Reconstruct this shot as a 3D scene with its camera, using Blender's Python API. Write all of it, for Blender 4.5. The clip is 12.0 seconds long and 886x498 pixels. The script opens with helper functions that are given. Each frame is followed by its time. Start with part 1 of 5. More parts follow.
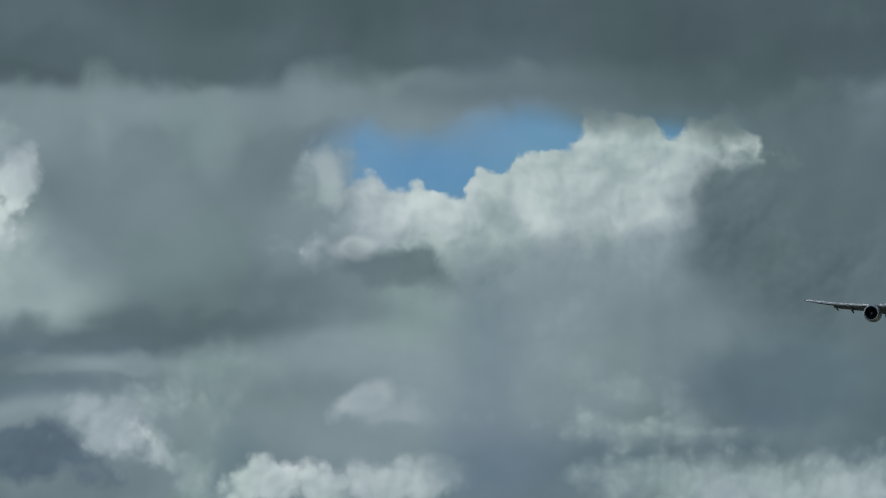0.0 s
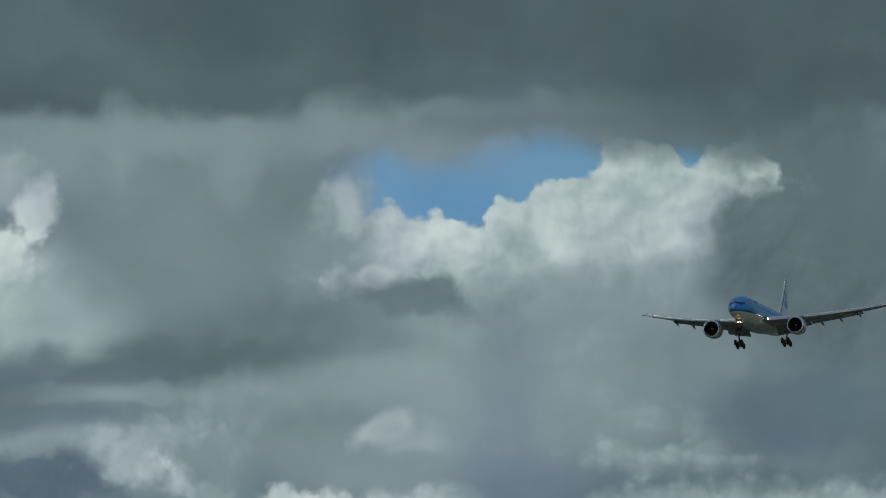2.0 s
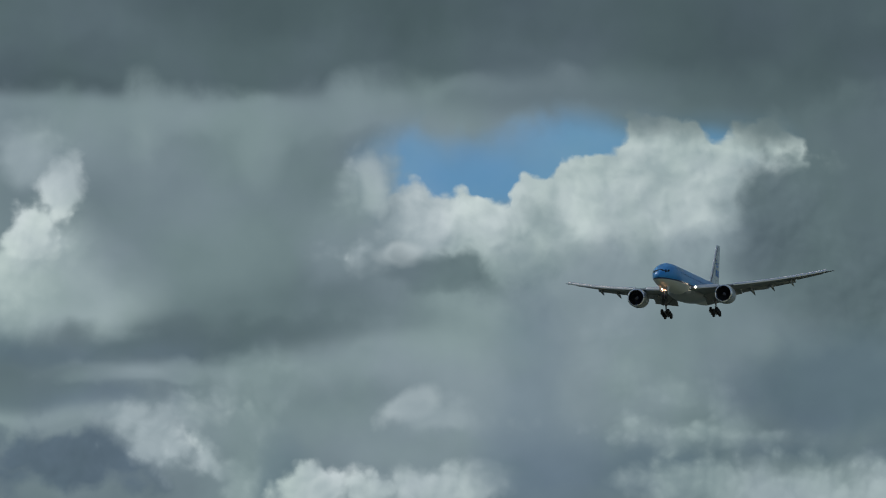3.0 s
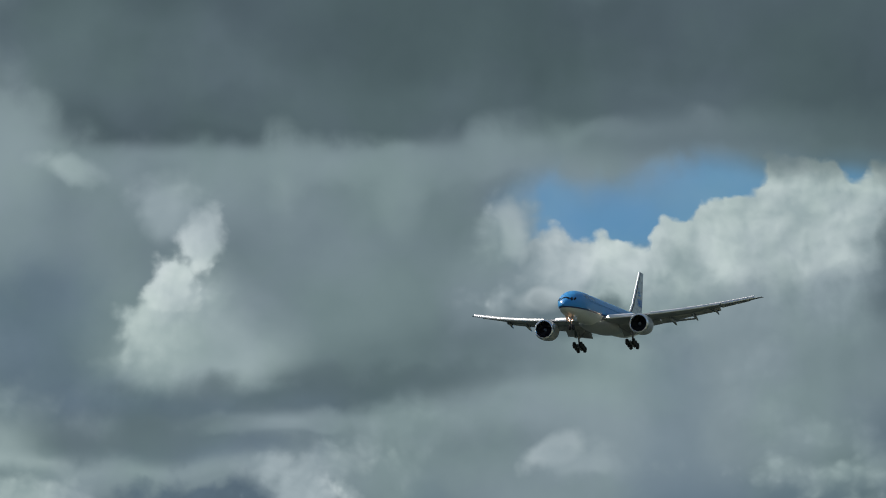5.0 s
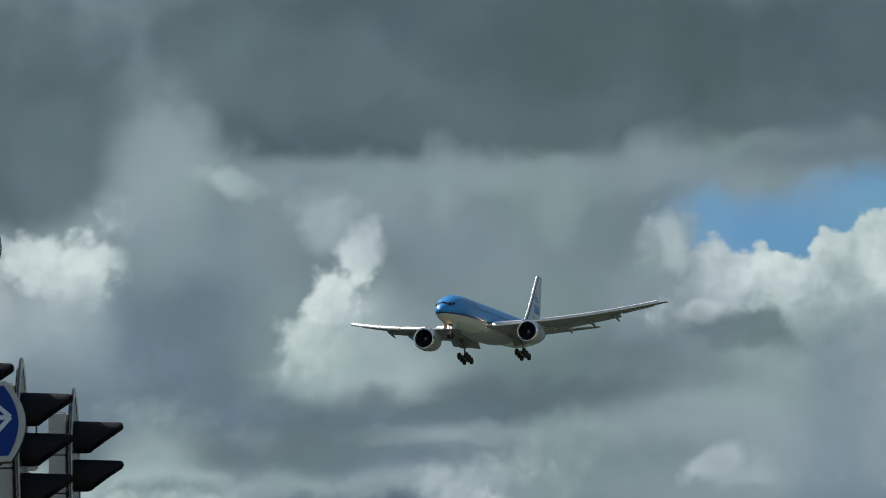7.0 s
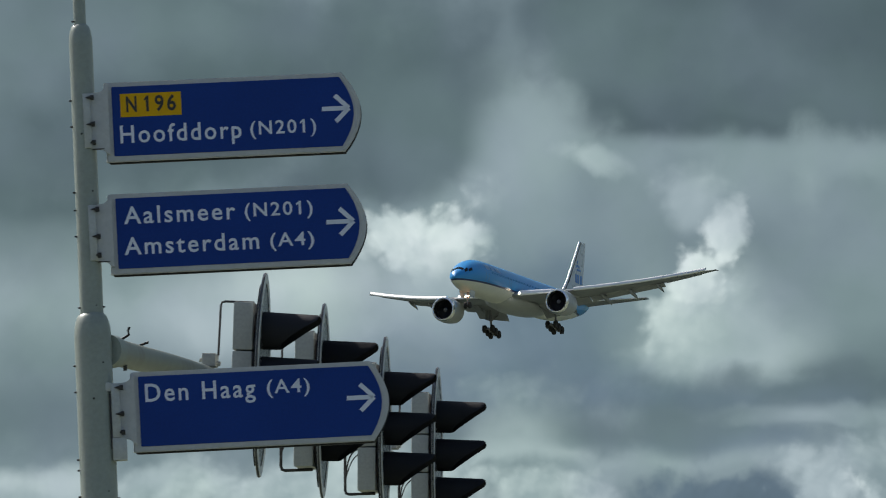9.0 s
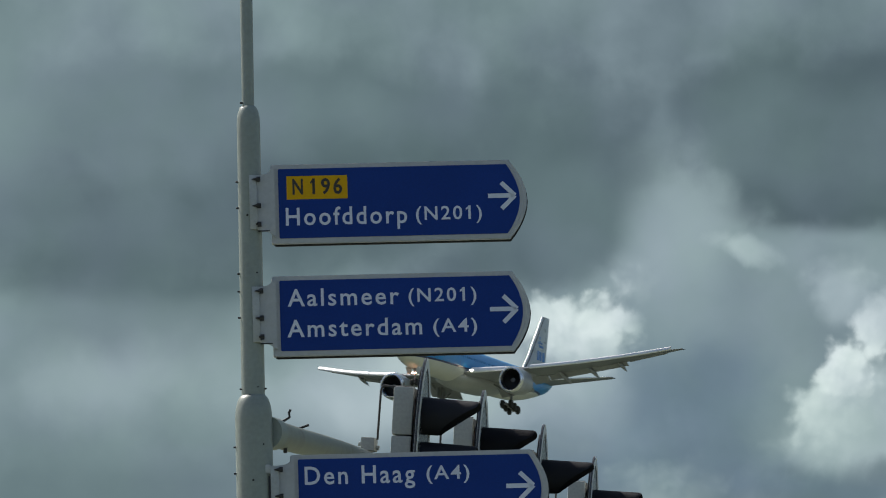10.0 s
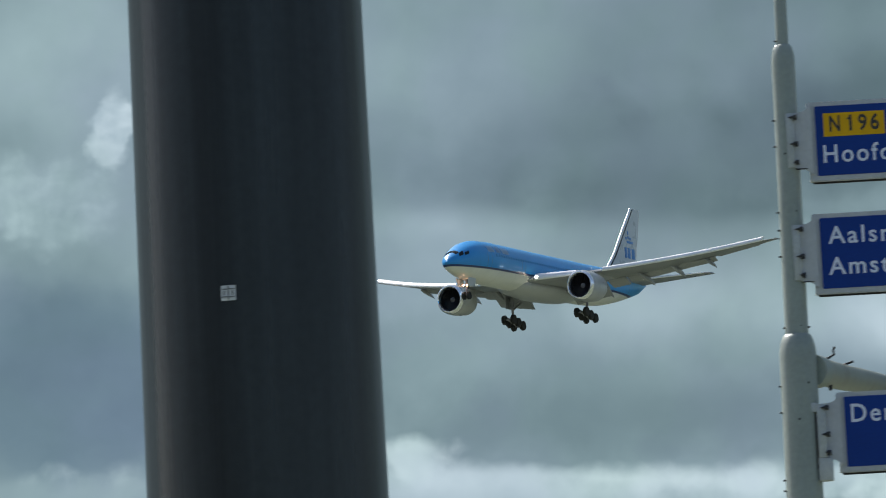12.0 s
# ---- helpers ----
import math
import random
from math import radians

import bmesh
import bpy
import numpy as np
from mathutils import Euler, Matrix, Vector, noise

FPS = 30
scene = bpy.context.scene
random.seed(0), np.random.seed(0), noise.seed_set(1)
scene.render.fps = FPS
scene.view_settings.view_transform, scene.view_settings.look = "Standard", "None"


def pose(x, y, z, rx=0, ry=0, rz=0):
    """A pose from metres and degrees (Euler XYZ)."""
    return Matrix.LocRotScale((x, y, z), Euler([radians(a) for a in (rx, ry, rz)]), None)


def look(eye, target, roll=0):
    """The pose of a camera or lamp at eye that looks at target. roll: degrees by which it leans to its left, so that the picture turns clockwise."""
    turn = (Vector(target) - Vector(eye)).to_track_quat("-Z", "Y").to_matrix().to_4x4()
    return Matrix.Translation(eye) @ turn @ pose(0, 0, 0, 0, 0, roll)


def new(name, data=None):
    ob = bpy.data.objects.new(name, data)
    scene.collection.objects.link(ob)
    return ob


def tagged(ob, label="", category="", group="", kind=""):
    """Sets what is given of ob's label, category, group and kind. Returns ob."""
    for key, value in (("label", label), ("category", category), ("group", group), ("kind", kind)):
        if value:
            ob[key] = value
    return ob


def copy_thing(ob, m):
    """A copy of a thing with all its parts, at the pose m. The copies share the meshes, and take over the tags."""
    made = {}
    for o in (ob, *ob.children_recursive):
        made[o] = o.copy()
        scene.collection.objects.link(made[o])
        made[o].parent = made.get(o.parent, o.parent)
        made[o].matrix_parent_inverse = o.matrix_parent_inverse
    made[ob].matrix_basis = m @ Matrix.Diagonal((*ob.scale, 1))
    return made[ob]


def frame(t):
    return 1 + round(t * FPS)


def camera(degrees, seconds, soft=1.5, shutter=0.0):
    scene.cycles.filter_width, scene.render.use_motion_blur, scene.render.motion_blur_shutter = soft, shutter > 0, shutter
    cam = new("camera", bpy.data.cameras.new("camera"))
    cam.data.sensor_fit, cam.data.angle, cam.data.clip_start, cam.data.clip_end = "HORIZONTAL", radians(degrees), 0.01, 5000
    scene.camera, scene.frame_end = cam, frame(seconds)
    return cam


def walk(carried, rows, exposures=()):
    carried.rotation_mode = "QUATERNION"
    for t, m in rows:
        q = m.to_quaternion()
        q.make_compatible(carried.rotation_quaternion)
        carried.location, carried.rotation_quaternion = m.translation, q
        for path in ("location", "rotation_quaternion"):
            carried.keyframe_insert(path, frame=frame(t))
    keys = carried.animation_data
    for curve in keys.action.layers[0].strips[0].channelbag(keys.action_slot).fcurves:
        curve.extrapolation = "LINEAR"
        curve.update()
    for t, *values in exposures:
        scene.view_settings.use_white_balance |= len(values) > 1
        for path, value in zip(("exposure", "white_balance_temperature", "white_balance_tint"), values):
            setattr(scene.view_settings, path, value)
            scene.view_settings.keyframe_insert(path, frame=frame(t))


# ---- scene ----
# ---- camera and its way ----
cam = camera(8.142, 12.0, soft=1.0, shutter=0.25)
# seconds, place, turn to the left, tilt up, lean
CAMERA_WAY = (
    (0, 0.000, 0.000, 1.650, 0.264, 6.578, -3.054),
    (0.5, 0.000, 0.000, 1.649, 0.156, 6.939, -3.045),
    (1, 0.002, 0.000, 1.650, 0.270, 7.036, -3.062),
    (1.5, -0.002, 0.000, 1.653, 0.465, 6.920, -3.011),
    (2, 0.001, 0.000, 1.653, 0.427, 6.851, -3.293),
    (2.5, -0.002, 0.000, 1.654, 0.601, 6.627, -3.362),
    (4.5, -0.005, 0.001, 1.640, 1.310, 7.000, -4.085),
    (5, 0.002, 0.001, 1.640, 1.947, 7.162, -4.373),
    (5.5, -0.006, 0.001, 1.645, 2.129, 7.230, -4.524),
    (6, -0.014, 0.000, 1.640, 2.612, 7.475, -4.420),
    (6.5, -0.040, -0.001, 1.612, 2.968, 7.358, -4.601),
    (8.5, -0.017, -0.012, 1.651, 5.782, 7.498, -3.133),
    (9, -0.029, -0.036, 1.641, 6.807, 7.407, -3.247),
    (9.5, -0.048, -0.017, 1.651, 7.570, 7.367, -2.507),
    (10, -0.100, -0.013, 1.662, 8.161, 8.248, -1.747),
    (10.5, -0.130, -0.078, 1.652, 8.490, 7.737, -2.053),
    (11, -0.108, -0.112, 1.741, 10.290, 7.799, -2.430),
    (11.5, -0.089, -0.096, 1.745, 11.739, 7.774, -2.756),
    (12, -0.106, -0.015, 1.759, 13.179, 7.721, -2.926),
)
walk(cam, [(t, pose(x, y, z, 90 + tilt, 0, turn) @ pose(0, 0, 0, 0, 0, lean))
           for t, x, y, z, turn, tilt, lean in CAMERA_WAY],
     exposures=((0, 0.0, 6500, 10), (4.5, 0.0, 6500, 10), (6.5, 0.1, 6500, 10), (8.5, 0.25, 6500, 10), (10.5, 0.34, 6480, 10), (11.2, 0.5, 6400, 11), (12, 0.6, 6280, 11)))

# ---- daylight ----
SUN_TURN, SUN_HEIGHT = 56.0, 47.0     # degrees to the left of +y, and above the horizon
world = bpy.data.worlds.new("daylight")
scene.world = world
world.use_nodes = True
wn, wl = world.node_tree.nodes, world.node_tree.links
sky_tex = wn.new("ShaderNodeTexSky")
sky_tex.sky_type, sky_tex.sun_disc = "NISHITA", False
sky_tex.sun_elevation, sky_tex.sun_rotation = radians(SUN_HEIGHT), radians(-SUN_TURN)
sky_tex.dust_density, sky_tex.air_density = 2.5, 1.0
wl.new(sky_tex.outputs["Color"], wn["Background"].inputs["Color"])
wn["Background"].inputs["Strength"].default_value = 0.09
sun = new("sun", bpy.data.lights.new("sun", "SUN"))
sun.data.energy, sun.data.angle, sun.data.color = 4.1, radians(0.53), (1.0, 0.95, 0.88)
sa, sh = radians(SUN_TURN), radians(SUN_HEIGHT)
sun.matrix_world = look((0, 0, 60), Vector((0, 0, 60)) - Vector((-math.sin(sa) * math.cos(sh), math.cos(sa) * math.cos(sh), math.sin(sh))))


# ---- materials ----
def socket_value(node, name, value):
    node.inputs[name].default_value = value


def paint(name, color, rough=0.5, metal=0.0, vary=0.12, scale=6.0, grain=60.0, bump=0.0, coat=0.0, dirt=None, dirt_at=0.62):
    """A surface with stains at one scale, grain at a finer one, and optional dirt."""
    m = bpy.data.materials.new(name)
    m.use_nodes = True
    n, l = m.node_tree.nodes, m.node_tree.links
    b = n["Principled BSDF"]
    tc = n.new("ShaderNodeTexCoord")
    big, fine = n.new("ShaderNodeTexNoise"), n.new("ShaderNodeTexNoise")
    for q, s, d in ((big, scale, 5), (fine, grain, 3)):
        socket_value(q, "Scale", s)
        socket_value(q, "Detail", d)
        l.new(tc.outputs["Object"], q.inputs["Vector"])
    add = n.new("ShaderNodeMath")
    add.operation = "ADD"
    l.new(big.outputs["Fac"], add.inputs[0])
    l.new(fine.outputs["Fac"], add.inputs[1])
    ramp = n.new("ShaderNodeMapRange")
    socket_value(ramp, "From Min", 0.7)
    socket_value(ramp, "From Max", 1.3)
    socket_value(ramp, "To Min", 1 - vary)
    socket_value(ramp, "To Max", 1 + vary)
    l.new(add.outputs[0], ramp.inputs["Value"])
    tint = n.new("ShaderNodeVectorMath")
    tint.operation = "SCALE"
    tint.inputs[0].default_value = color
    l.new(ramp.outputs["Result"], tint.inputs["Scale"])
    out = tint.outputs["Vector"]
    if dirt:
        mask = n.new("ShaderNodeMapRange")
        socket_value(mask, "From Min", dirt_at)
        socket_value(mask, "From Max", dirt_at + 0.12)
        l.new(big.outputs["Fac"], mask.inputs["Value"])
        mix = n.new("ShaderNodeMix")
        mix.data_type = "RGBA"
        l.new(mask.outputs["Result"], mix.inputs["Factor"])
        l.new(out, mix.inputs["A"])
        mix.inputs["B"].default_value = (*dirt, 1)
        out = mix.outputs["Result"]
    l.new(out, b.inputs["Base Color"])
    rr = n.new("ShaderNodeMapRange")
    socket_value(rr, "To Min", max(0.02, rough - 0.08))
    socket_value(rr, "To Max", min(1.0, rough + 0.1))
    l.new(fine.outputs["Fac"], rr.inputs["Value"])
    l.new(rr.outputs["Result"], b.inputs["Roughness"])
    socket_value(b, "Metallic", metal)
    socket_value(b, "Coat Weight", coat)
    if bump:
        bn = n.new("ShaderNodeBump")
        socket_value(bn, "Strength", bump)
        socket_value(bn, "Distance", 0.01)
        l.new(fine.outputs["Fac"], bn.inputs["Height"])
        l.new(bn.outputs["Normal"], b.inputs["Normal"])
    return m


def glow(name, color, strength):
    m = bpy.data.materials.new(name)
    m.use_nodes = True
    b = m.node_tree.nodes["Principled BSDF"]
    socket_value(b, "Base Color", (*color, 1))
    socket_value(b, "Emission Color", (*color, 1))
    socket_value(b, "Emission Strength", strength)
    return m


def livery():
    """Light blue above, a dark blue line, pale grey below, with faint panel joints."""
    m = paint("airliner_livery", (0.69, 0.69, 0.63), rough=0.34, vary=0.05, scale=0.25, grain=1.3, coat=0.1)
    n, l = m.node_tree.nodes, m.node_tree.links
    b = n["Principled BSDF"]
    base = b.inputs["Base Color"].links[0].from_socket
    tc = next(q for q in n if q.type == "TEX_COORD")
    sep = n.new("ShaderNodeSeparateXYZ")
    l.new(tc.outputs["Object"], sep.inputs[0])

    # the line climbs gently towards the tail
    climb = n.new("ShaderNodeMath")
    climb.operation = "MULTIPLY_ADD"
    l.new(sep.outputs["X"], climb.inputs[0])
    climb.inputs[1].default_value = 0.011
    l.new(sep.outputs["Z"], climb.inputs[2])

    def step(edge, width):
        q = n.new("ShaderNodeMapRange")
        socket_value(q, "From Min", edge - width)
        socket_value(q, "From Max", edge + width)
        l.new(climb.outputs[0], q.inputs["Value"])
        return q.outputs["Result"]

    def over(under, color, mask):
        q = n.new("ShaderNodeMix")
        q.data_type = "RGBA"
        l.new(mask, q.inputs["Factor"])
        l.new(under, q.inputs["A"])
        q.inputs["B"].default_value = (*color, 1)
        return q.outputs["Result"]

    out = over(base, (0.012, 0.03, 0.12), step(-1.68, 0.02))
    blue = over(out, (0.022, 0.28, 0.66), step(-1.42, 0.02))
    # joints between the fuselage sections
    saw = n.new("ShaderNodeMath")
    saw.operation = "PINGPONG"
    l.new(sep.outputs["X"], saw.inputs[0])
    saw.inputs[1].default_value = 2.65
    line = n.new("ShaderNodeMapRange")
    socket_value(line, "From Min", 0.0)
    socket_value(line, "From Max", 0.05)
    socket_value(line, "To Min", 0.86)
    socket_value(line, "To Max", 1.0)
    l.new(saw.outputs[0], line.inputs["Value"])
    sc = n.new("ShaderNodeVectorMath")
    sc.operation = "SCALE"
    l.new(blue, sc.inputs[0])
    l.new(line.outputs["Result"], sc.inputs["Scale"])
    l.new(sc.outputs["Vector"], b.inputs["Base Color"])
    return m


M_BODY = livery()
M_WING = paint("wing_grey", (0.27, 0.28, 0.29), rough=0.35, vary=0.1, scale=0.4, grain=2.5)
M_EDGE = paint("bare_leading_edge", (0.86, 0.86, 0.85), rough=0.4, metal=0.4, vary=0.05, scale=0.8, grain=4)
M_WHITE = paint("airliner_white", (0.5, 0.54, 0.57), rough=0.28, vary=0.03, scale=0.3, grain=0.7, coat=0.3)
M_NACELLE = paint("nacelle_grey", (0.42, 0.43, 0.43), rough=0.3, vary=0.07, scale=0.6, grain=4)
M_LIP = paint("polished_lip", (0.85, 0.85, 0.86), rough=0.2, metal=0.9, vary=0.05)
M_FAN = paint("fan_dark", (0.018, 0.018, 0.022), rough=0.45, metal=0.3, vary=0.2)
M_EXHAUST = paint("exhaust_metal", (0.16, 0.15, 0.14), rough=0.4, metal=0.8, vary=0.15)
M_GEAR = paint("gear_strut_grey", (0.2, 0.2, 0.21), rough=0.5, vary=0.2, scale=2)
M_TYRE = paint("tyre_rubber", (0.02, 0.02, 0.02), rough=0.85, vary=0.2)
M_GLASS = paint("cockpit_glass", (0.02, 0.025, 0.03), rough=0.08, vary=0.1)
M_TITLE = paint("title_pale", (0.42, 0.62, 0.82), rough=0.35, vary=0.06)
M_CABIN = paint("cabin_window_glass", (0.022, 0.2, 0.48), rough=0.2, vary=0.1)
M_JOINT = paint("door_joint_grey", (0.16, 0.2, 0.26), rough=0.5, vary=0.1)
M_CREST = paint("tail_mark_blue", (0.06, 0.22, 0.55), rough=0.3, vary=0.05)
M_LAMP = glow("landing_lamp_glow", (1.0, 0.86, 0.62), 14.0)
M_LAMP_WARM = glow("taxi_lamp_glow", (1.0, 0.52, 0.3), 9.0)
M_MAST = paint("mast_light_grey", (0.26, 0.295, 0.265), rough=0.42, vary=0.1, scale=2.2, grain=45, bump=0.06, dirt=(0.28, 0.28, 0.25), dirt_at=0.66)
M_ARM = paint("arm_weathered_grey", (0.2, 0.22, 0.19), rough=0.45, vary=0.16, scale=3, grain=40, dirt=(0.14, 0.145, 0.115), dirt_at=0.58)
M_PLATE = paint("sign_plate_grey", (0.43, 0.445, 0.455), rough=0.5, vary=0.08, scale=3, grain=50, dirt=(0.36, 0.36, 0.32), dirt_at=0.64)
M_BLUE = paint("sign_blue_sheeting", (0.005, 0.036, 0.22), rough=0.55, vary=0.1, scale=2.5, grain=90)
M_TEXT = paint("sign_white_sheeting", (0.64, 0.68, 0.78), rough=0.4, vary=0.05)
M_YELLOW = paint("sign_yellow_sheeting", (0.66, 0.37, 0.004), rough=0.65, vary=0.06)
M_BLACK = paint("sign_black_lettering", (0.03, 0.025, 0.02), rough=0.5, vary=0.1)
for flat_face in (M_BLUE, M_YELLOW):
    socket_value(flat_face.node_tree.nodes["Principled BSDF"], "Specular IOR Level", 0.2)
# steel of bolts and hooks; also colours the signs' painted shade strips
M_STEEL_SHADE = paint("bolt_steel_and_shade", (0.03, 0.03, 0.032), rough=0.6, metal=0.2, vary=0.25, scale=20)
M_BAND = paint("bracket_grey", (0.4, 0.42, 0.41), rough=0.45, metal=0.2, vary=0.12, scale=8)
M_HOUSING = paint("signal_housing_grey", (0.36, 0.37, 0.35), rough=0.5, vary=0.12, scale=4, dirt=(0.25, 0.25, 0.22), dirt_at=0.62)
M_VISOR = paint("visor_black", (0.008, 0.009, 0.014), rough=0.8, vary=0.25, scale=6, bump=0.05)
M_BOARD = paint("backboard_black", (0.07, 0.072, 0.075), rough=0.25, vary=0.2, scale=5)
M_RIM = paint("backboard_white_rim", (0.6, 0.61, 0.6), rough=0.45, vary=0.12, scale=6)
M_LENS = paint("signal_lens_dark", (0.05, 0.03, 0.02), rough=0.15, vary=0.1)
M_CABLE = paint("cable_black", (0.03, 0.03, 0.03), rough=0.6, vary=0.1)


def streaked_post():
    """Dark glossy metal; upright streaks of reflection are painted into colour and roughness."""
    m = paint("anthracite_post", (0.013, 0.017, 0.019), rough=0.3, metal=0.0, vary=0.2, scale=9, grain=120, bump=0.02, coat=0.05)
    n, l = m.node_tree.nodes, m.node_tree.links
    b = n["Principled BSDF"]
    socket_value(b, "Specular IOR Level", 0.28)
    tc = next(q for q in n if q.type == "TEX_COORD")
    mp = n.new("ShaderNodeMapping")
    socket_value(mp, "Scale", (1, 1, 0.02))
    l.new(tc.outputs["Object"], mp.inputs["Vector"])
    ns = n.new("ShaderNodeTexNoise")
    socket_value(ns, "Scale", 15.0)
    socket_value(ns, "Detail", 5.0)
    socket_value(ns, "Roughness", 0.6)
    l.new(mp.outputs["Vector"], ns.inputs["Vector"])
    # lighter and darker streaks stand in for mirrored surroundings
    mr = n.new("ShaderNodeMapRange")
    for k, v in (("From Min", 0.34), ("From Max", 0.66), ("To Min", 0.2), ("To Max", 1.9)):
        socket_value(mr, k, v)
    l.new(ns.outputs["Fac"], mr.inputs["Value"])
    sc = n.new("ShaderNodeVectorMath")
    sc.operation = "SCALE"
    l.new(b.inputs["Base Color"].links[0].from_socket, sc.inputs[0])
    l.new(mr.outputs["Result"], sc.inputs["Scale"])
    l.new(sc.outputs["Vector"], b.inputs["Base Color"])
    rr = n.new("ShaderNodeMapRange")
    for k, v in (("From Min", 0.3), ("From Max", 0.7), ("To Min", 0.5), ("To Max", 0.2)):
        socket_value(rr, k, v)
    l.new(ns.outputs["Fac"], rr.inputs["Value"])
    l.new(rr.outputs["Result"], b.inputs["Roughness"])
    return m


M_POST = streaked_post()
M_STICKER = paint("sticker_pale", (0.55, 0.56, 0.56), rough=0.5, vary=0.1, scale=30)
M_STICKER_INK = paint("sticker_ink", (0.12, 0.12, 0.12), rough=0.5, vary=0.1)
M_GROUND = paint("meadow_and_verge", (0.125, 0.143, 0.095), rough=0.9, vary=0.3, scale=0.02, grain=0.6, dirt=(0.12, 0.122, 0.1))


# ---- mesh helpers ----
def part(name, bm, material, parent=None, label="", smooth=True):
    """Links a bmesh as one mesh object, under a thing or a part."""
    bmesh.ops.recalc_face_normals(bm, faces=bm.faces)
    me = bpy.data.meshes.new(name)
    bm.to_mesh(me)
    bm.free()
    if smooth:
        me.shade_smooth()
        me.set_sharp_from_angle(angle=radians(38))
    for m in (material if isinstance(material, (list, tuple)) else [material]):
        me.materials.append(m)
    ob = new(name, me)
    ob.parent = parent
    return tagged(ob, label)


def thing(name, m, label, category, group=""):
    ob = new(name)
    ob.matrix_world = m
    ob.empty_display_size = 0.3
    return tagged(ob, label, category, group)


def loft(bm, rings, caps=True, closed=True):
    """Skins rings of equally many points."""
    rows = [[bm.verts.new(p) for p in r] for r in rings]
    k = len(rows[0])
    for a, b in zip(rows, rows[1:]):
        for i in range(k if closed else k - 1):
            j = (i + 1) % k
            bm.faces.new((a[i], a[j], b[j], b[i]))
    if caps and closed:
        bm.faces.new(rows[0][::-1])
        bm.faces.new(rows[-1])
    return rows


def ring(c, u, v, ru, rv, k=16):
    c, u, v = Vector(c), Vector(u), Vector(v)
    return [c + u * (ru * math.cos(2 * math.pi * i / k)) + v * (rv * math.sin(2 * math.pi * i / k)) for i in range(k)]


def tube(bm, points, radii, k=14, caps=True):
    """A round bar through points with a radius at each."""
    pts = [Vector(p) for p in points]
    if not isinstance(radii, (list, tuple)):
        radii = [radii] * len(pts)
    rings, u = [], None
    for i, p in enumerate(pts):
        d = (pts[min(i + 1, len(pts) - 1)] - pts[max(i - 1, 0)]).normalized()
        if u is None:
            u = d.orthogonal().normalized()
        u = (u - d * u.dot(d)).normalized()
        rings.append(ring(p, u, d.cross(u), radii[i], radii[i], k))
    loft(bm, rings, caps)
    return bm


def block(bm, c, size, bevel=0.0, m=None):
    """A bevelled block with its centre at c."""
    got = bmesh.ops.create_cube(bm, size=1.0, matrix=(m or Matrix()) @ Matrix.Translation(c) @ Matrix.Diagonal((*size, 1)))
    if bevel:
        edges = list({e for v in got["verts"] for e in v.link_edges})
        bmesh.ops.bevel(bm, geom=edges, offset=bevel, segments=2, affect="EDGES", profile=0.6)
    return bm


def slab(bm, outline, y0, y1, bevel=0.0):
    """An outline in x and z, thick from y0 to y1."""
    a = [bm.verts.new((x, y0, z)) for x, z in outline]
    b = [bm.verts.new((x, y1, z)) for x, z in outline]
    k = len(a)
    faces = [bm.faces.new(a), bm.faces.new(b[::-1])]
    for i in range(k):
        bm.faces.new((a[i], b[i], b[(i + 1) % k], a[(i + 1) % k]))
    if bevel:
        bmesh.ops.bevel(bm, geom=list({e for f in faces for e in f.edges}), offset=bevel, segments=2, affect="EDGES")
    return bm


def smooth_table(rows, k):
    """k rows that glide through a table of rows, by their first column."""
    t = np.array(rows, float)
    s = np.concatenate([[0], np.cumsum(np.hypot(*np.diff(t[:, :2], axis=0).T) + 1e-9)])
    q = np.linspace(0, s[-1], k)
    out = []
    for c in t.T:
        d = np.gradient(c, s)
        i = np.clip(np.searchsorted(s, q, side="right") - 1, 0, len(s) - 2)
        h = s[i + 1] - s[i]
        w = (q - s[i]) / h
        out.append((2 * w**3 - 3 * w**2 + 1) * c[i] + (w**3 - 2 * w**2 + w) * h * d[i] + (3 * w**2 - 2 * w**3) * c[i + 1] + (w**3 - w**2) * h * d[i + 1])
    return np.array(out).T


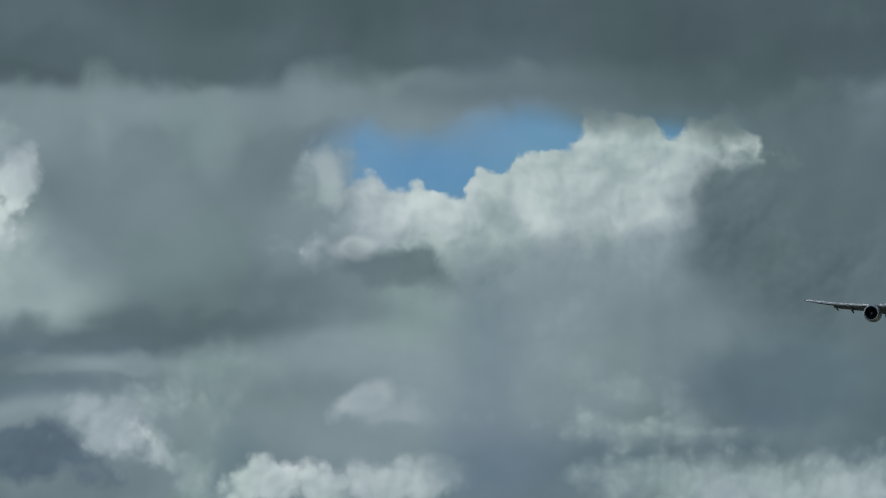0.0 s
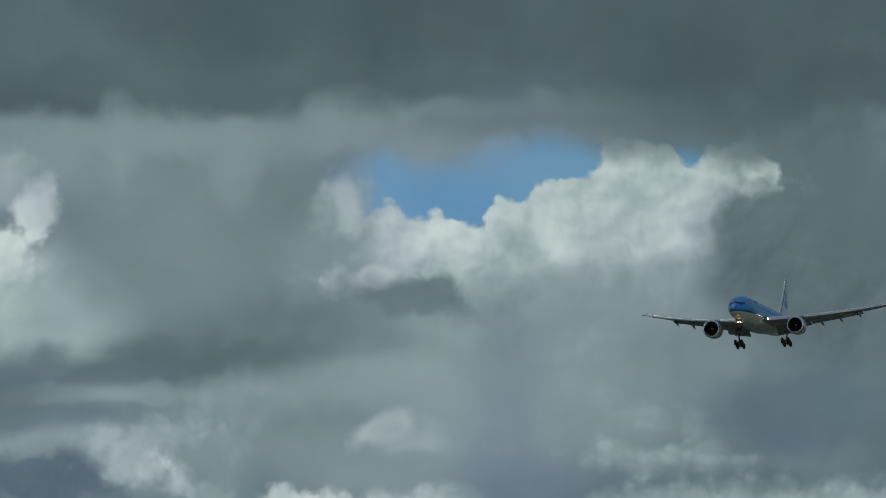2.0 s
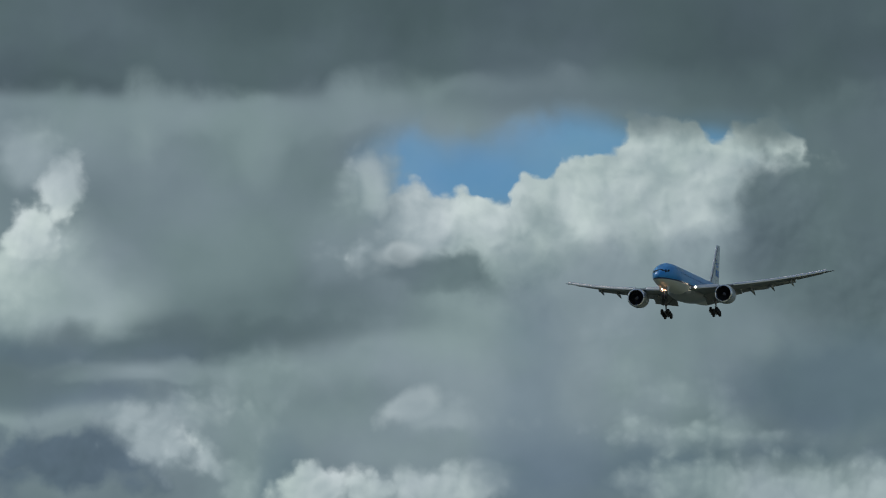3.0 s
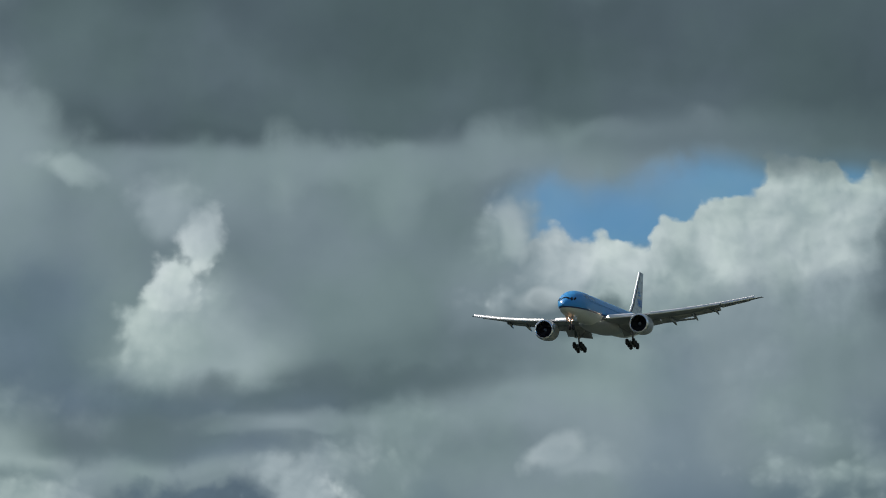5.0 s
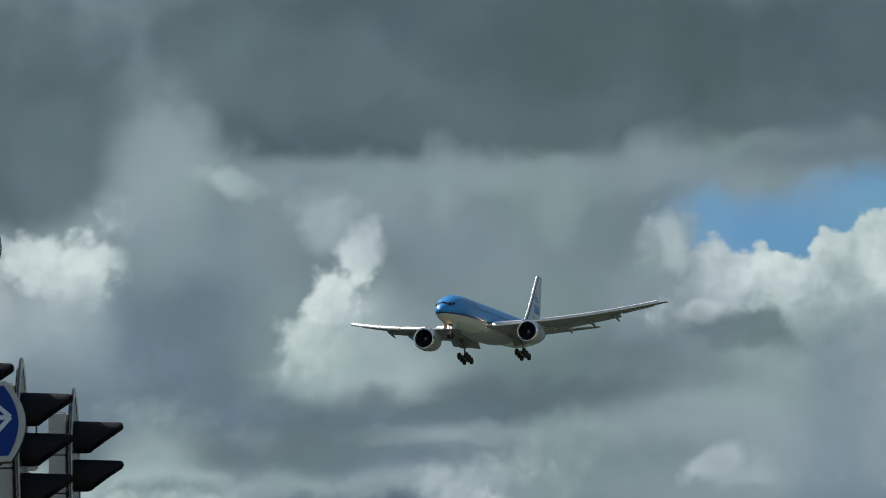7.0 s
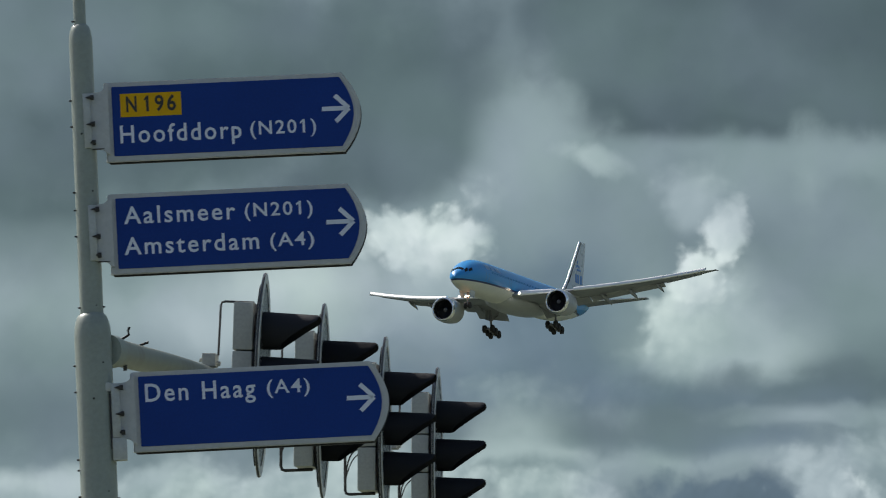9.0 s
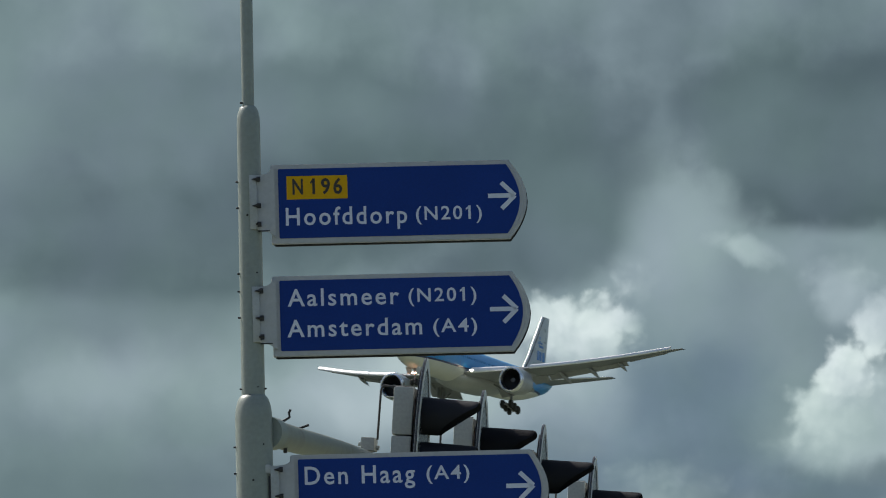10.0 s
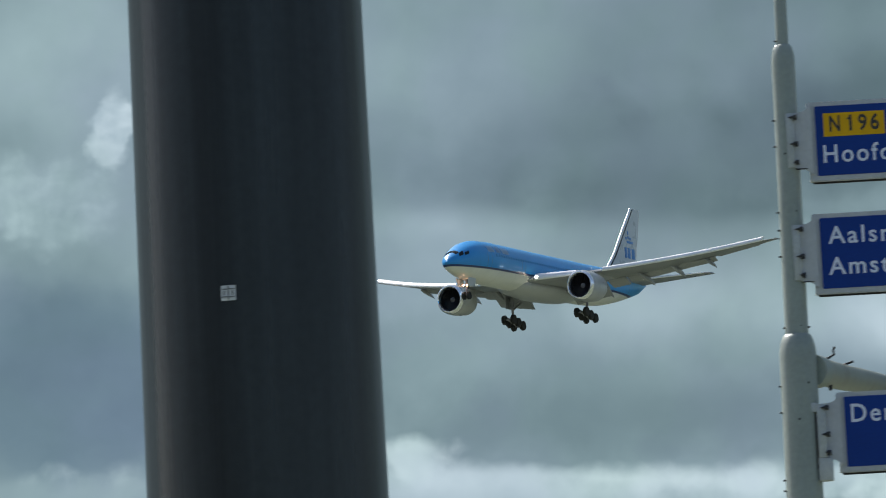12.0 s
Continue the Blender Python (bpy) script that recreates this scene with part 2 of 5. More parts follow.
def lettering(name, text, width, height, at, material, parent, depth=0.002, bold=0.0, spread=1.2):
    """Raised letters, their capitals that high and the line that wide, from its lower left corner at (x, y, z), facing -y."""
    c = bpy.data.curves.new(name, "FONT")
    c.body, c.size, c.extrude, c.offset, c.resolution_u, c.space_character = text, 1.0, 0.0, bold, 3, spread
    o = bpy.data.objects.new(name, c)
    scene.collection.objects.link(o)
    bpy.context.view_layer.update()
    me = bpy.data.meshes.new_from_object(o.evaluated_get(bpy.context.evaluated_depsgraph_get()))
    # the built-in figure one is a bare stem: where each stem ends, to give it its flag
    flags = []
    for i, ch in enumerate(text):
        if ch == "1":
            c.body = text[: i + 1]
            bpy.context.view_layer.update()
            stem = bpy.data.meshes.new_from_object(o.evaluated_get(bpy.context.evaluated_depsgraph_get()))
            flags.append(max(v.co.x for v in stem.vertices))
            bpy.data.meshes.remove(stem)
    bpy.data.objects.remove(o)
    co = np.array([v.co[:] for v in me.vertices])
    sx, sz = width / (co[:, 0].max() - co[:, 0].min()), height / 0.69
    place = (Matrix.Translation(at) @ Matrix.Rotation(radians(90), 4, "X") @ Matrix.Diagonal((sx, sz, 1, 1)) @ Matrix.Translation((-co[:, 0].min(), 0, 0)))
    me.transform(place)
    bm = bmesh.new()
    bm.from_mesh(me)
    for x in flags:
        bm.faces.new([bm.verts.new(place @ Vector((x + a, b, 0))) for a, b in ((-0.07, 0.69), (-0.24, 0.56), (-0.24, 0.46), (-0.07, 0.58))])
    bpy.data.meshes.remove(me)
    # one raised mesh a letter: patches that lie over one another across the line belong together
    left, groups = set(bm.faces), []
    while left:
        patch, todo = [], [left.pop()]
        while todo:
            f = todo.pop()
            patch.append(f)
            near = {g for e in f.edges for g in e.link_faces} & left
            left -= near
            todo += near
        xs = [v.co.x for f in patch for v in f.verts]
        groups.append([min(xs), max(xs), patch])
    groups.sort(key=lambda g: g[0])
    letters = []
    for lo, hi, patch in groups:
        if letters and min(hi, letters[-1][1]) - lo > 0.4 * min(hi - lo, letters[-1][1] - letters[-1][0]):
            letters[-1][1] = max(hi, letters[-1][1])
            letters[-1][2] += patch
        else:
            letters.append([lo, hi, patch])
    for lo, hi, patch in letters:
        one = bmesh.new()
        made = {}
        for f in patch:
            one.faces.new([made[v] if v in made else made.setdefault(v, one.verts.new(v.co)) for v in f.verts])
        got = bmesh.ops.extrude_face_region(one, geom=list(one.faces))
        bmesh.ops.translate(one, vec=(0, -depth, 0), verts=[g for g in got["geom"] if isinstance(g, bmesh.types.BMVert)])
        part(name, one, material, parent, smooth=False)
    bm.free()


# ---- the cloudy sky, far behind everything ----
def tone(r, g, b):
    """A colour as seen, from eight-bit display values."""
    return tuple(c / 12.92 if c < 0.04045 else ((c + 0.055) / 1.055) ** 2.4 for c in (r / 255, g / 255, b / 255))


def g(v):
    """A cloud grey; the darker ones lean to green-blue."""
    return tone(v * (0.738 + 0.00095 * v), v, v * (1.105 - 0.00055 * v))


def gb(v):
    """A bluer cloud grey."""
    return tone(v * (0.725 + 0.0009 * v), v * 0.995, v * (1.15 - 0.0005 * v))


BLUE, BLUE2 = tone(88, 138, 176), tone(110, 150, 176)

SN = SL = None


def sky_math(op, a, b=None, c=None, clamp=False):
    q = SN.new("ShaderNodeMath")
    q.operation, q.use_clamp = op, clamp
    for i, v in enumerate((a, b, c)):
        if v is None:
            continue
        if isinstance(v, (int, float)):
            q.inputs[i].default_value = v
        else:
            SL.new(v, q.inputs[i])
    return q.outputs[0]


def sky_noise(vector, scale, detail, rough=0.55):
    q = SN.new("ShaderNodeTexNoise")
    q.noise_dimensions = "2D"
    SL.new(vector, q.inputs["Vector"])
    socket_value(q, "Scale", scale)
    socket_value(q, "Detail", detail)
    socket_value(q, "Roughness", rough)
    return q


def sky_shift(vector, by):
    q = SN.new("ShaderNodeVectorMath")
    q.operation = "ADD"
    SL.new(vector, q.inputs[0])
    q.inputs[1].default_value = by
    return q.outputs[0]


def sky_warp(vector, noise_node, amount):
    q = SN.new("ShaderNodeVectorMath")
    q.operation = "MULTIPLY_ADD"
    SL.new(noise_node.outputs["Color"], q.inputs[0])
    q.inputs[1].default_value = (amount, amount, 0)
    back = sky_shift(vector, (-amount / 2, -amount / 2, 0))
    SL.new(back, q.inputs[2])
    return q.outputs[0]


def sky_puffs(vector, scale):
    q = SN.new("ShaderNodeTexVoronoi")
    q.voronoi_dimensions, q.feature, q.normalize = "2D", "SMOOTH_F1", True
    SL.new(vector, q.inputs["Vector"])
    socket_value(q, "Scale", scale)
    socket_value(q, "Detail", 2.4)
    socket_value(q, "Roughness", 0.5)
    socket_value(q, "Smoothness", 0.35)
    return q.outputs["Distance"]


def sky_mix(fac, a, b):
    q = SN.new("ShaderNodeMix")
    q.data_type = "RGBA"
    for name, v in (("Factor", fac), ("A", a), ("B", b)):
        if isinstance(v, tuple):
            q.inputs[name].default_value = (*v, 1)
        elif isinstance(v, (int, float)):
            q.inputs[name].default_value = v
        else:
            SL.new(v, q.inputs[name])
    return q.outputs["Result"]


CLOUDS = []


def cloud(u, v, ru, rv, turn, shade, light, kind, soft, cover):
    """One cloud, in degrees to the right and up, laid over those before it."""
    CLOUDS.append((u, v, ru, rv, turn, shade, light, kind, soft, cover))


# << clouds
cloud(-2.60, 6.95, 3.64, 1.35, -3, g(111), g(137), "soft", 0.62, 1)
cloud(3.11, 6.09, 2.18, 1.72, -4, g(99), g(117), "soft", 0.62, 1)
cloud(-0.04, 5.77, 2.70, 1.04, -3, g(123), g(147), "soft", 0.62, 1)
cloud(-5.51, 7.35, 1.72, 1.72, -4, g(120), g(138), "soft", 0.57, 1)
cloud(-1.99, 5.51, 4.68, 0.78, -5, g(119), g(151), "soft", 0.47, 0.9)
cloud(-10.62, 7.60, 3.64, 1.66, -2, g(114), g(140), "soft", 0.57, 1)
cloud(-14.93, 7.76, 3.95, 2.50, -3, g(119), g(142), "soft", 0.62, 1)
cloud(-0.15, 7.47, 1.22, 0.55, 1, BLUE, BLUE2, "soft", 0.21, 1)
cloud(0.64, 7.55, 0.83, 0.36, 0, BLUE, BLUE2, "soft", 0.21, 1)
cloud(1.82, 7.53, 0.47, 0.19, -4, BLUE, BLUE2, "soft", 0.16, 1)
cloud(-0.60, 7.55, 0.49, 0.39, -3, BLUE, BLUE2, "soft", 0.08, 1)
cloud(0.36, 7.50, 0.57, 0.25, -3, BLUE, BLUE2, "soft", 0.08, 1)
cloud(-0.45, 7.74, 0.47, 0.16, -11, g(127), g(145), "soft", 0.26, 0.6)
cloud(2.31, 7.31, 0.34, 0.23, -4, g(170), g(210), "billow", 0.05, 1)
cloud(2.67, 7.21, 0.14, 0.05, 1, g(163), g(193), "billow", 0.06, 0.9)
cloud(1.36, 7.24, 0.49, 0.51, 4, g(174), g(212), "billow", 0.04, 1)
cloud(1.80, 7.22, 0.36, 0.29, -4, g(174), g(210), "billow", 0.05, 1)
cloud(0.93, 7.09, 0.49, 0.37, 8, g(172), g(210), "billow", 0.04, 1)
cloud(1.76, 6.96, 0.55, 0.35, 26, g(166), g(204), "billow", 0.07, 1)
cloud(0.96, 6.77, 0.83, 0.31, 4, g(162), g(204), "billow", 0.14, 1)
cloud(0.19, 7.01, 0.25, 0.22, 7, g(180), g(212), "billow", 0.03, 1)
cloud(0.61, 7.06, 0.31, 0.31, -4, g(172), g(206), "billow", 0.05, 1)
cloud(-0.50, 6.86, 0.57, 0.32, -6, g(170), g(210), "billow", 0.04, 1)
cloud(-0.89, 7.04, 0.21, 0.19, -3, g(166), g(204), "billow", 0.05, 0.9)
cloud(-0.09, 6.68, 0.68, 0.29, -3, g(160), g(198), "billow", 0.12, 0.9)
cloud(-1.04, 6.66, 0.31, 0.14, -13, g(156), g(196), "billow", 0.08, 0.85)
cloud(0.80, 6.71, 0.11, 0.07, 46, g(188), g(212), "billow", 0.07, 0.8)
cloud(1.50, 7.08, 0.31, 0.10, 21, g(184), g(212), "billow", 0.14, 0.6)
cloud(0.34, 6.84, 0.18, 0.11, -44, g(148), g(164), "billow", 0.11, 0.7)
cloud(1.13, 6.92, 0.36, 0.11, 16, g(154), g(176), "billow", 0.18, 0.6)
cloud(2.07, 6.83, 0.31, 0.16, 41, g(139), g(158), "billow", 0.18, 0.7)
cloud(1.46, 6.35, 1.14, 0.32, 4, g(133), g(156), "billow", 0.25, 0.95)
cloud(0.29, 6.14, 1.35, 0.35, -7, g(137), g(160), "soft", 0.26, 0.95)
cloud(-0.58, 6.42, 0.46, 0.14, -11, g(107), g(129), "billow", 0.09, 0.9)
cloud(-0.23, 6.22, 0.36, 0.11, -13, g(119), g(139), "billow", 0.14, 0.7)
cloud(3.03, 6.41, 0.96, 0.83, 10, g(99), g(115), "billow", 0.24, 0.97)
cloud(2.44, 6.94, 0.31, 0.27, 26, g(103), g(121), "billow", 0.14, 0.9)
cloud(3.38, 6.96, 0.68, 0.47, -4, g(103), g(117), "soft", 0.26, 0.9)
cloud(1.84, 5.70, 0.78, 0.47, -4, g(123), g(141), "soft", 0.31, 0.7)
cloud(0.79, 5.66, 0.24, 0.31, -4, g(150), g(167), "billow", 0.24, 0.6)
cloud(-2.86, 6.97, 1.20, 1.14, -3, g(107), g(123), "soft", 0.36, 0.95)
cloud(-2.21, 7.30, 0.36, 0.68, -7, g(101), g(115), "soft", 0.26, 0.8)
cloud(-4.17, 7.92, 1.04, 0.31, -3, g(131), g(148), "soft", 0.26, 0.8)
cloud(-1.61, 6.79, 0.42, 0.68, -3, g(127), g(145), "soft", 0.23, 0.85)
cloud(-1.37, 7.35, 0.24, 0.34, -18, g(141), g(166), "billow", 0.14, 0.8)
cloud(-1.47, 7.54, 0.07, 0.11, 7, g(163), g(188), "billow", 0.08, 0.7)
cloud(-1.54, 6.57, 0.23, 0.12, -3, g(148), g(182), "billow", 0.10, 0.85)
cloud(-1.90, 6.29, 0.99, 0.31, -3, g(105), g(119), "soft", 0.26, 0.8)
cloud(-4.05, 6.54, 0.68, 0.57, 5, g(159), g(189), "soft", 0.29, 0.95)
cloud(-4.70, 6.32, 0.32, 0.26, 6, g(157), g(187), "billow", 0.16, 0.75)
cloud(-4.63, 6.66, 0.32, 0.28, 16, g(174), g(206), "billow", 0.10, 0.9)
cloud(-4.30, 6.79, 0.34, 0.31, -4, g(161), g(193), "billow", 0.18, 0.8)
cloud(-4.46, 7.00, 0.27, 0.22, 6, g(187), g(212), "billow", 0.07, 1)
cloud(-4.19, 7.32, 0.18, 0.22, -16, g(193), g(212), "billow", 0.08, 1)
cloud(-4.31, 7.13, 0.23, 0.16, 36, g(187), g(212), "billow", 0.08, 0.95)
cloud(-4.40, 7.81, 0.22, 0.22, -4, g(148), g(176), "billow", 0.16, 0.7)
cloud(-5.43, 8.44, 0.68, 0.14, -8, g(146), g(165), "soft", 0.19, 0.7)
cloud(-6.07, 6.97, 0.57, 1.04, -4, gb(114), gb(130), "soft", 0.36, 0.8)
cloud(-6.27, 7.72, 0.47, 0.68, 4, g(138), g(152), "soft", 0.42, 0.5)
cloud(-6.01, 6.61, 0.16, 0.16, -4, gb(144), gb(165), "billow", 0.16, 0.5)
cloud(-6.92, 7.40, 0.36, 0.33, -29, g(165), g(201), "billow", 0.09, 0.95)
cloud(-6.62, 7.59, 0.21, 0.18, -34, g(182), g(212), "billow", 0.07, 0.9)
cloud(-6.96, 6.93, 0.45, 0.31, -4, g(165), g(197), "soft", 0.21, 0.9)
cloud(-6.42, 7.89, 0.21, 0.18, -4, g(148), g(176), "billow", 0.19, 0.6)
cloud(-2.90, 7.15, 1.04, 0.83, -5, g(127), g(144), "soft", 0.36, 0.85)
cloud(-2.13, 7.61, 0.47, 0.42, -5, g(127), g(142), "soft", 0.26, 0.7)
cloud(-3.53, 5.88, 1.77, 0.16, 0, g(98), g(110), "soft", 0.12, 0.97)
cloud(-2.16, 5.93, 0.47, 0.12, 9, g(98), g(110), "soft", 0.11, 0.9)
cloud(-6.13, 6.07, 2.08, 0.21, -4, gb(110), gb(125), "soft", 0.21, 0.85)
cloud(-3.44, 5.63, 0.47, 0.06, -5, g(144), g(161), "soft", 0.08, 0.6)
cloud(-5.12, 5.59, 2.91, 0.11, -4, g(104), g(119), "soft", 0.10, 0.85)
cloud(-5.91, 5.48, 1.56, 0.08, -3, g(159), g(187), "soft", 0.08, 0.8)
cloud(-4.72, 5.36, 1.04, 0.16, -4, g(136), g(159), "soft", 0.16, 0.7)
cloud(-1.30, 5.61, 0.88, 0.21, 3, g(146), g(167), "soft", 0.21, 0.7)
cloud(-3.27, 5.20, 0.47, 0.14, -5, g(159), g(197), "billow", 0.10, 0.8)
cloud(-4.45, 5.49, 0.94, 0.12, -3, gb(109), gb(122), "soft", 0.12, 0.8)
cloud(-4.46, 5.31, 0.99, 0.07, -3, g(140), g(157), "soft", 0.07, 0.7)
cloud(-4.27, 4.94, 0.78, 0.25, -7, gb(97), gb(109), "billow", 0.10, 0.95)
cloud(-2.57, 5.49, 0.47, 0.11, 7, g(140), g(163), "billow", 0.18, 0.6)
cloud(-2.07, 5.05, 0.88, 0.26, -3, g(134), g(152), "soft", 0.26, 0.8)
cloud(-3.43, 5.05, 0.31, 0.21, -33, g(146), g(177), "billow", 0.11, 0.85)
cloud(-3.00, 4.84, 0.31, 0.18, -37, g(154), g(187), "billow", 0.09, 0.85)
cloud(-3.13, 4.97, 0.16, 0.06, -43, g(181), g(212), "billow", 0.06, 0.8)
cloud(-2.62, 4.61, 0.31, 0.21, -33, g(142), g(169), "billow", 0.12, 0.8)
cloud(-2.30, 4.67, 0.21, 0.31, -13, gb(115), gb(128), "soft", 0.16, 0.6)
cloud(-1.87, 4.54, 0.36, 0.18, 1, g(177), g(212), "billow", 0.07, 0.95)
cloud(-1.56, 4.45, 0.26, 0.15, -3, g(165), g(196), "billow", 0.09, 0.8)
cloud(-0.85, 4.51, 0.52, 0.15, 3, g(163), g(196), "billow", 0.09, 0.9)
cloud(-0.76, 5.19, 0.21, 0.08, -3, g(150), g(177), "billow", 0.14, 0.7)
cloud(-1.15, 4.84, 0.57, 0.16, -3, g(132), g(148), "soft", 0.19, 0.7)
cloud(0.02, 5.03, 0.31, 0.99, -3, gb(119), gb(132), "soft", 0.26, 0.85)
cloud(0.30, 4.60, 0.47, 0.42, -3, gb(115), gb(128), "soft", 0.26, 0.8)
cloud(1.19, 4.57, 0.47, 0.24, -4, gb(107), gb(119), "soft", 0.21, 0.85)
cloud(1.28, 5.17, 0.20, 0.09, -4, g(146), g(169), "billow", 0.14, 0.7)
cloud(1.54, 4.81, 0.57, 0.09, -10, g(150), g(177), "billow", 0.11, 0.85)
cloud(1.94, 4.92, 0.21, 0.09, -44, g(142), g(165), "billow", 0.12, 0.7)
cloud(2.89, 5.12, 0.99, 0.47, -4, gb(99), gb(115), "soft", 0.26, 0.9)
cloud(2.49, 4.57, 1.04, 0.10, -8, gb(101), gb(113), "soft", 0.11, 0.7)
cloud(2.58, 4.25, 0.94, 0.20, -4, g(154), g(177), "billow", 0.14, 0.85)
cloud(3.14, 4.11, 0.62, 0.16, -4, g(163), g(183), "billow", 0.14, 0.7)
cloud(1.92, 7.78, 2.18, 0.21, -4, g(103), g(115), "soft", 0.16, 0.85)
cloud(0.40, 8.04, 0.99, 0.13, -4, g(109), g(121), "soft", 0.14, 0.7)
cloud(-1.91, 8.03, 2.18, 0.23, -3, g(135), g(152), "soft", 0.21, 0.9)
cloud(-3.29, 8.65, 4.68, 0.44, -5, g(87), g(99), "soft", 0.18, 1)
cloud(-1.68, 8.36, 0.88, 0.21, -3, g(101), g(113), "soft", 0.21, 0.6)
cloud(1.17, 8.45, 4.68, 0.48, -6, g(89), g(101), "soft", 0.18, 1)
cloud(-3.83, 8.47, 1.14, 0.24, -3, g(82), g(93), "soft", 0.16, 0.8)
cloud(0.34, 8.10, 1.66, 0.23, -1, g(110), g(123), "soft", 0.16, 0.85)
cloud(-4.05, 8.52, 1.72, 0.25, -8, g(89), g(102), "soft", 0.16, 0.9)
cloud(-2.96, 8.98, 3.22, 0.68, -9, g(94), g(107), "soft", 0.19, 0.97)
cloud(-0.93, 8.71, 2.60, 0.43, -5, g(94), g(107), "soft", 0.19, 0.95)
cloud(-2.69, 9.74, 4.68, 0.31, -5, g(99), g(113), "soft", 0.26, 0.7)
cloud(2.51, 8.89, 3.64, 0.57, -4, g(87), g(99), "soft", 0.26, 1)
cloud(-2.99, 9.26, 3.64, 0.57, -3, g(87), g(99), "soft", 0.26, 1)
cloud(-4.51, 9.05, 1.51, 0.48, -13, g(98), g(112), "soft", 0.18, 1)
cloud(-3.75, 8.57, 0.62, 0.18, 5, g(93), g(106), "soft", 0.12, 0.9)
cloud(-8.97, 9.51, 3.64, 0.47, -2, g(94), g(109), "soft", 0.26, 0.95)
cloud(-10.84, 8.85, 1.72, 0.78, -8, g(73), g(86), "soft", 0.42, 0.95)
cloud(-9.27, 8.79, 1.56, 0.68, -2, g(86), g(102), "soft", 0.26, 0.9)
cloud(-7.22, 8.55, 0.83, 0.62, 11, g(94), g(108), "soft", 0.23, 0.95)
cloud(-7.67, 8.05, 0.83, 0.23, 9, g(90), g(104), "soft", 0.15, 0.9)
cloud(-6.14, 8.71, 0.26, 0.42, -7, g(134), g(151), "soft", 0.26, 0.5)
cloud(-5.92, 8.34, 0.47, 0.36, -3, g(140), g(154), "soft", 0.31, 0.6)
cloud(-7.11, 7.59, 0.44, 0.21, -7, g(184), g(212), "billow", 0.08, 0.95)
cloud(-6.80, 7.44, 0.31, 0.26, -3, g(178), g(212), "billow", 0.10, 0.9)
cloud(-6.53, 7.53, 0.12, 0.26, -3, g(170), g(201), "billow", 0.10, 0.8)
cloud(-8.34, 7.09, 1.14, 0.34, -2, g(176), g(201), "soft", 0.26, 0.9)
cloud(-10.89, 7.45, 1.72, 0.31, 2, g(114), g(134), "soft", 0.23, 0.95)
cloud(-9.34, 6.92, 1.14, 0.31, -2, g(146), g(167), "soft", 0.26, 0.8)
cloud(-11.19, 6.37, 1.35, 0.52, -2, g(87), g(102), "soft", 0.24, 0.95)
cloud(-9.11, 6.14, 1.25, 0.31, -2, g(110), g(125), "soft", 0.26, 0.85)
cloud(-11.23, 5.33, 1.35, 0.21, -2, g(123), g(146), "soft", 0.19, 0.85)
cloud(-9.93, 5.34, 0.83, 0.18, -2, g(155), g(180), "billow", 0.16, 0.8)
cloud(-8.10, 5.24, 1.25, 0.31, -2, g(161), g(191), "billow", 0.19, 0.85)
cloud(-6.67, 6.81, 0.99, 0.42, -3, gb(117), gb(131), "soft", 0.31, 0.6)
cloud(-6.28, 5.13, 0.62, 0.16, -3, g(159), g(193), "billow", 0.12, 0.8)
cloud(-6.19, 6.01, 0.26, 0.14, -3, g(148), g(174), "billow", 0.16, 0.6)
cloud(-13.95, 9.64, 2.50, 0.73, -3, g(125), g(142), "soft", 0.42, 0.9)
cloud(-12.01, 8.39, 2.08, 0.34, -6, g(108), g(123), "soft", 0.36, 0.85)
cloud(-13.48, 8.31, 0.83, 0.21, -7, g(112), g(127), "soft", 0.31, 0.7)
cloud(-12.98, 7.90, 1.04, 0.14, -3, g(142), g(157), "soft", 0.16, 0.8)
cloud(-11.80, 7.45, 2.08, 0.31, -3, g(125), g(140), "soft", 0.31, 0.7)
cloud(-12.36, 6.64, 2.50, 0.52, -3, g(119), g(134), "soft", 0.36, 0.85)
cloud(-11.88, 5.94, 2.18, 0.26, -3, g(110), g(125), "soft", 0.26, 0.85)
cloud(-16.58, 9.60, 0.94, 0.68, -2, g(136), g(155), "soft", 0.36, 0.9)
cloud(-16.71, 6.64, 1.35, 0.99, -3, gb(100), gb(112), "soft", 0.36, 0.92)
cloud(-16.16, 8.98, 0.15, 0.21, -18, g(159), g(191), "billow", 0.06, 0.9)
cloud(-16.69, 8.25, 0.47, 0.38, -2, g(134), g(155), "billow", 0.16, 0.9)
cloud(-17.10, 8.48, 0.36, 0.31, -2, g(136), g(157), "billow", 0.16, 0.9)
cloud(-13.57, 5.79, 0.23, 0.12, -3, g(178), g(204), "billow", 0.12, 0.75)
cloud(-12.69, 5.44, 2.18, 0.15, -3, g(159), g(184), "soft", 0.16, 0.85)
cloud(-16.76, 5.58, 1.35, 0.08, -3, g(131), g(148), "soft", 0.12, 0.6)
cloud(-11.34, 8.19, 1.14, 0.29, -2, g(75), g(88), "soft", 0.31, 0.8)
cloud(-10.36, 9.55, 1.35, 0.31, -3, g(110), g(125), "soft", 0.26, 0.8)
cloud(-2.76, 8.06, 2.18, 0.14, -3, g(134), g(148), "soft", 0.12, 0.8)
cloud(-1.08, 8.08, 1.04, 0.15, -1, g(138), g(150), "soft", 0.14, 0.75)
cloud(0.13, 7.97, 0.57, 0.11, -5, g(108), g(116), "soft", 0.11, 0.7)
cloud(-1.84, 7.59, 0.31, 0.39, -3, g(118), g(130), "soft", 0.21, 0.6)
cloud(-3.40, 7.87, 0.11, 0.29, -3, g(152), g(164), "soft", 0.14, 0.5)
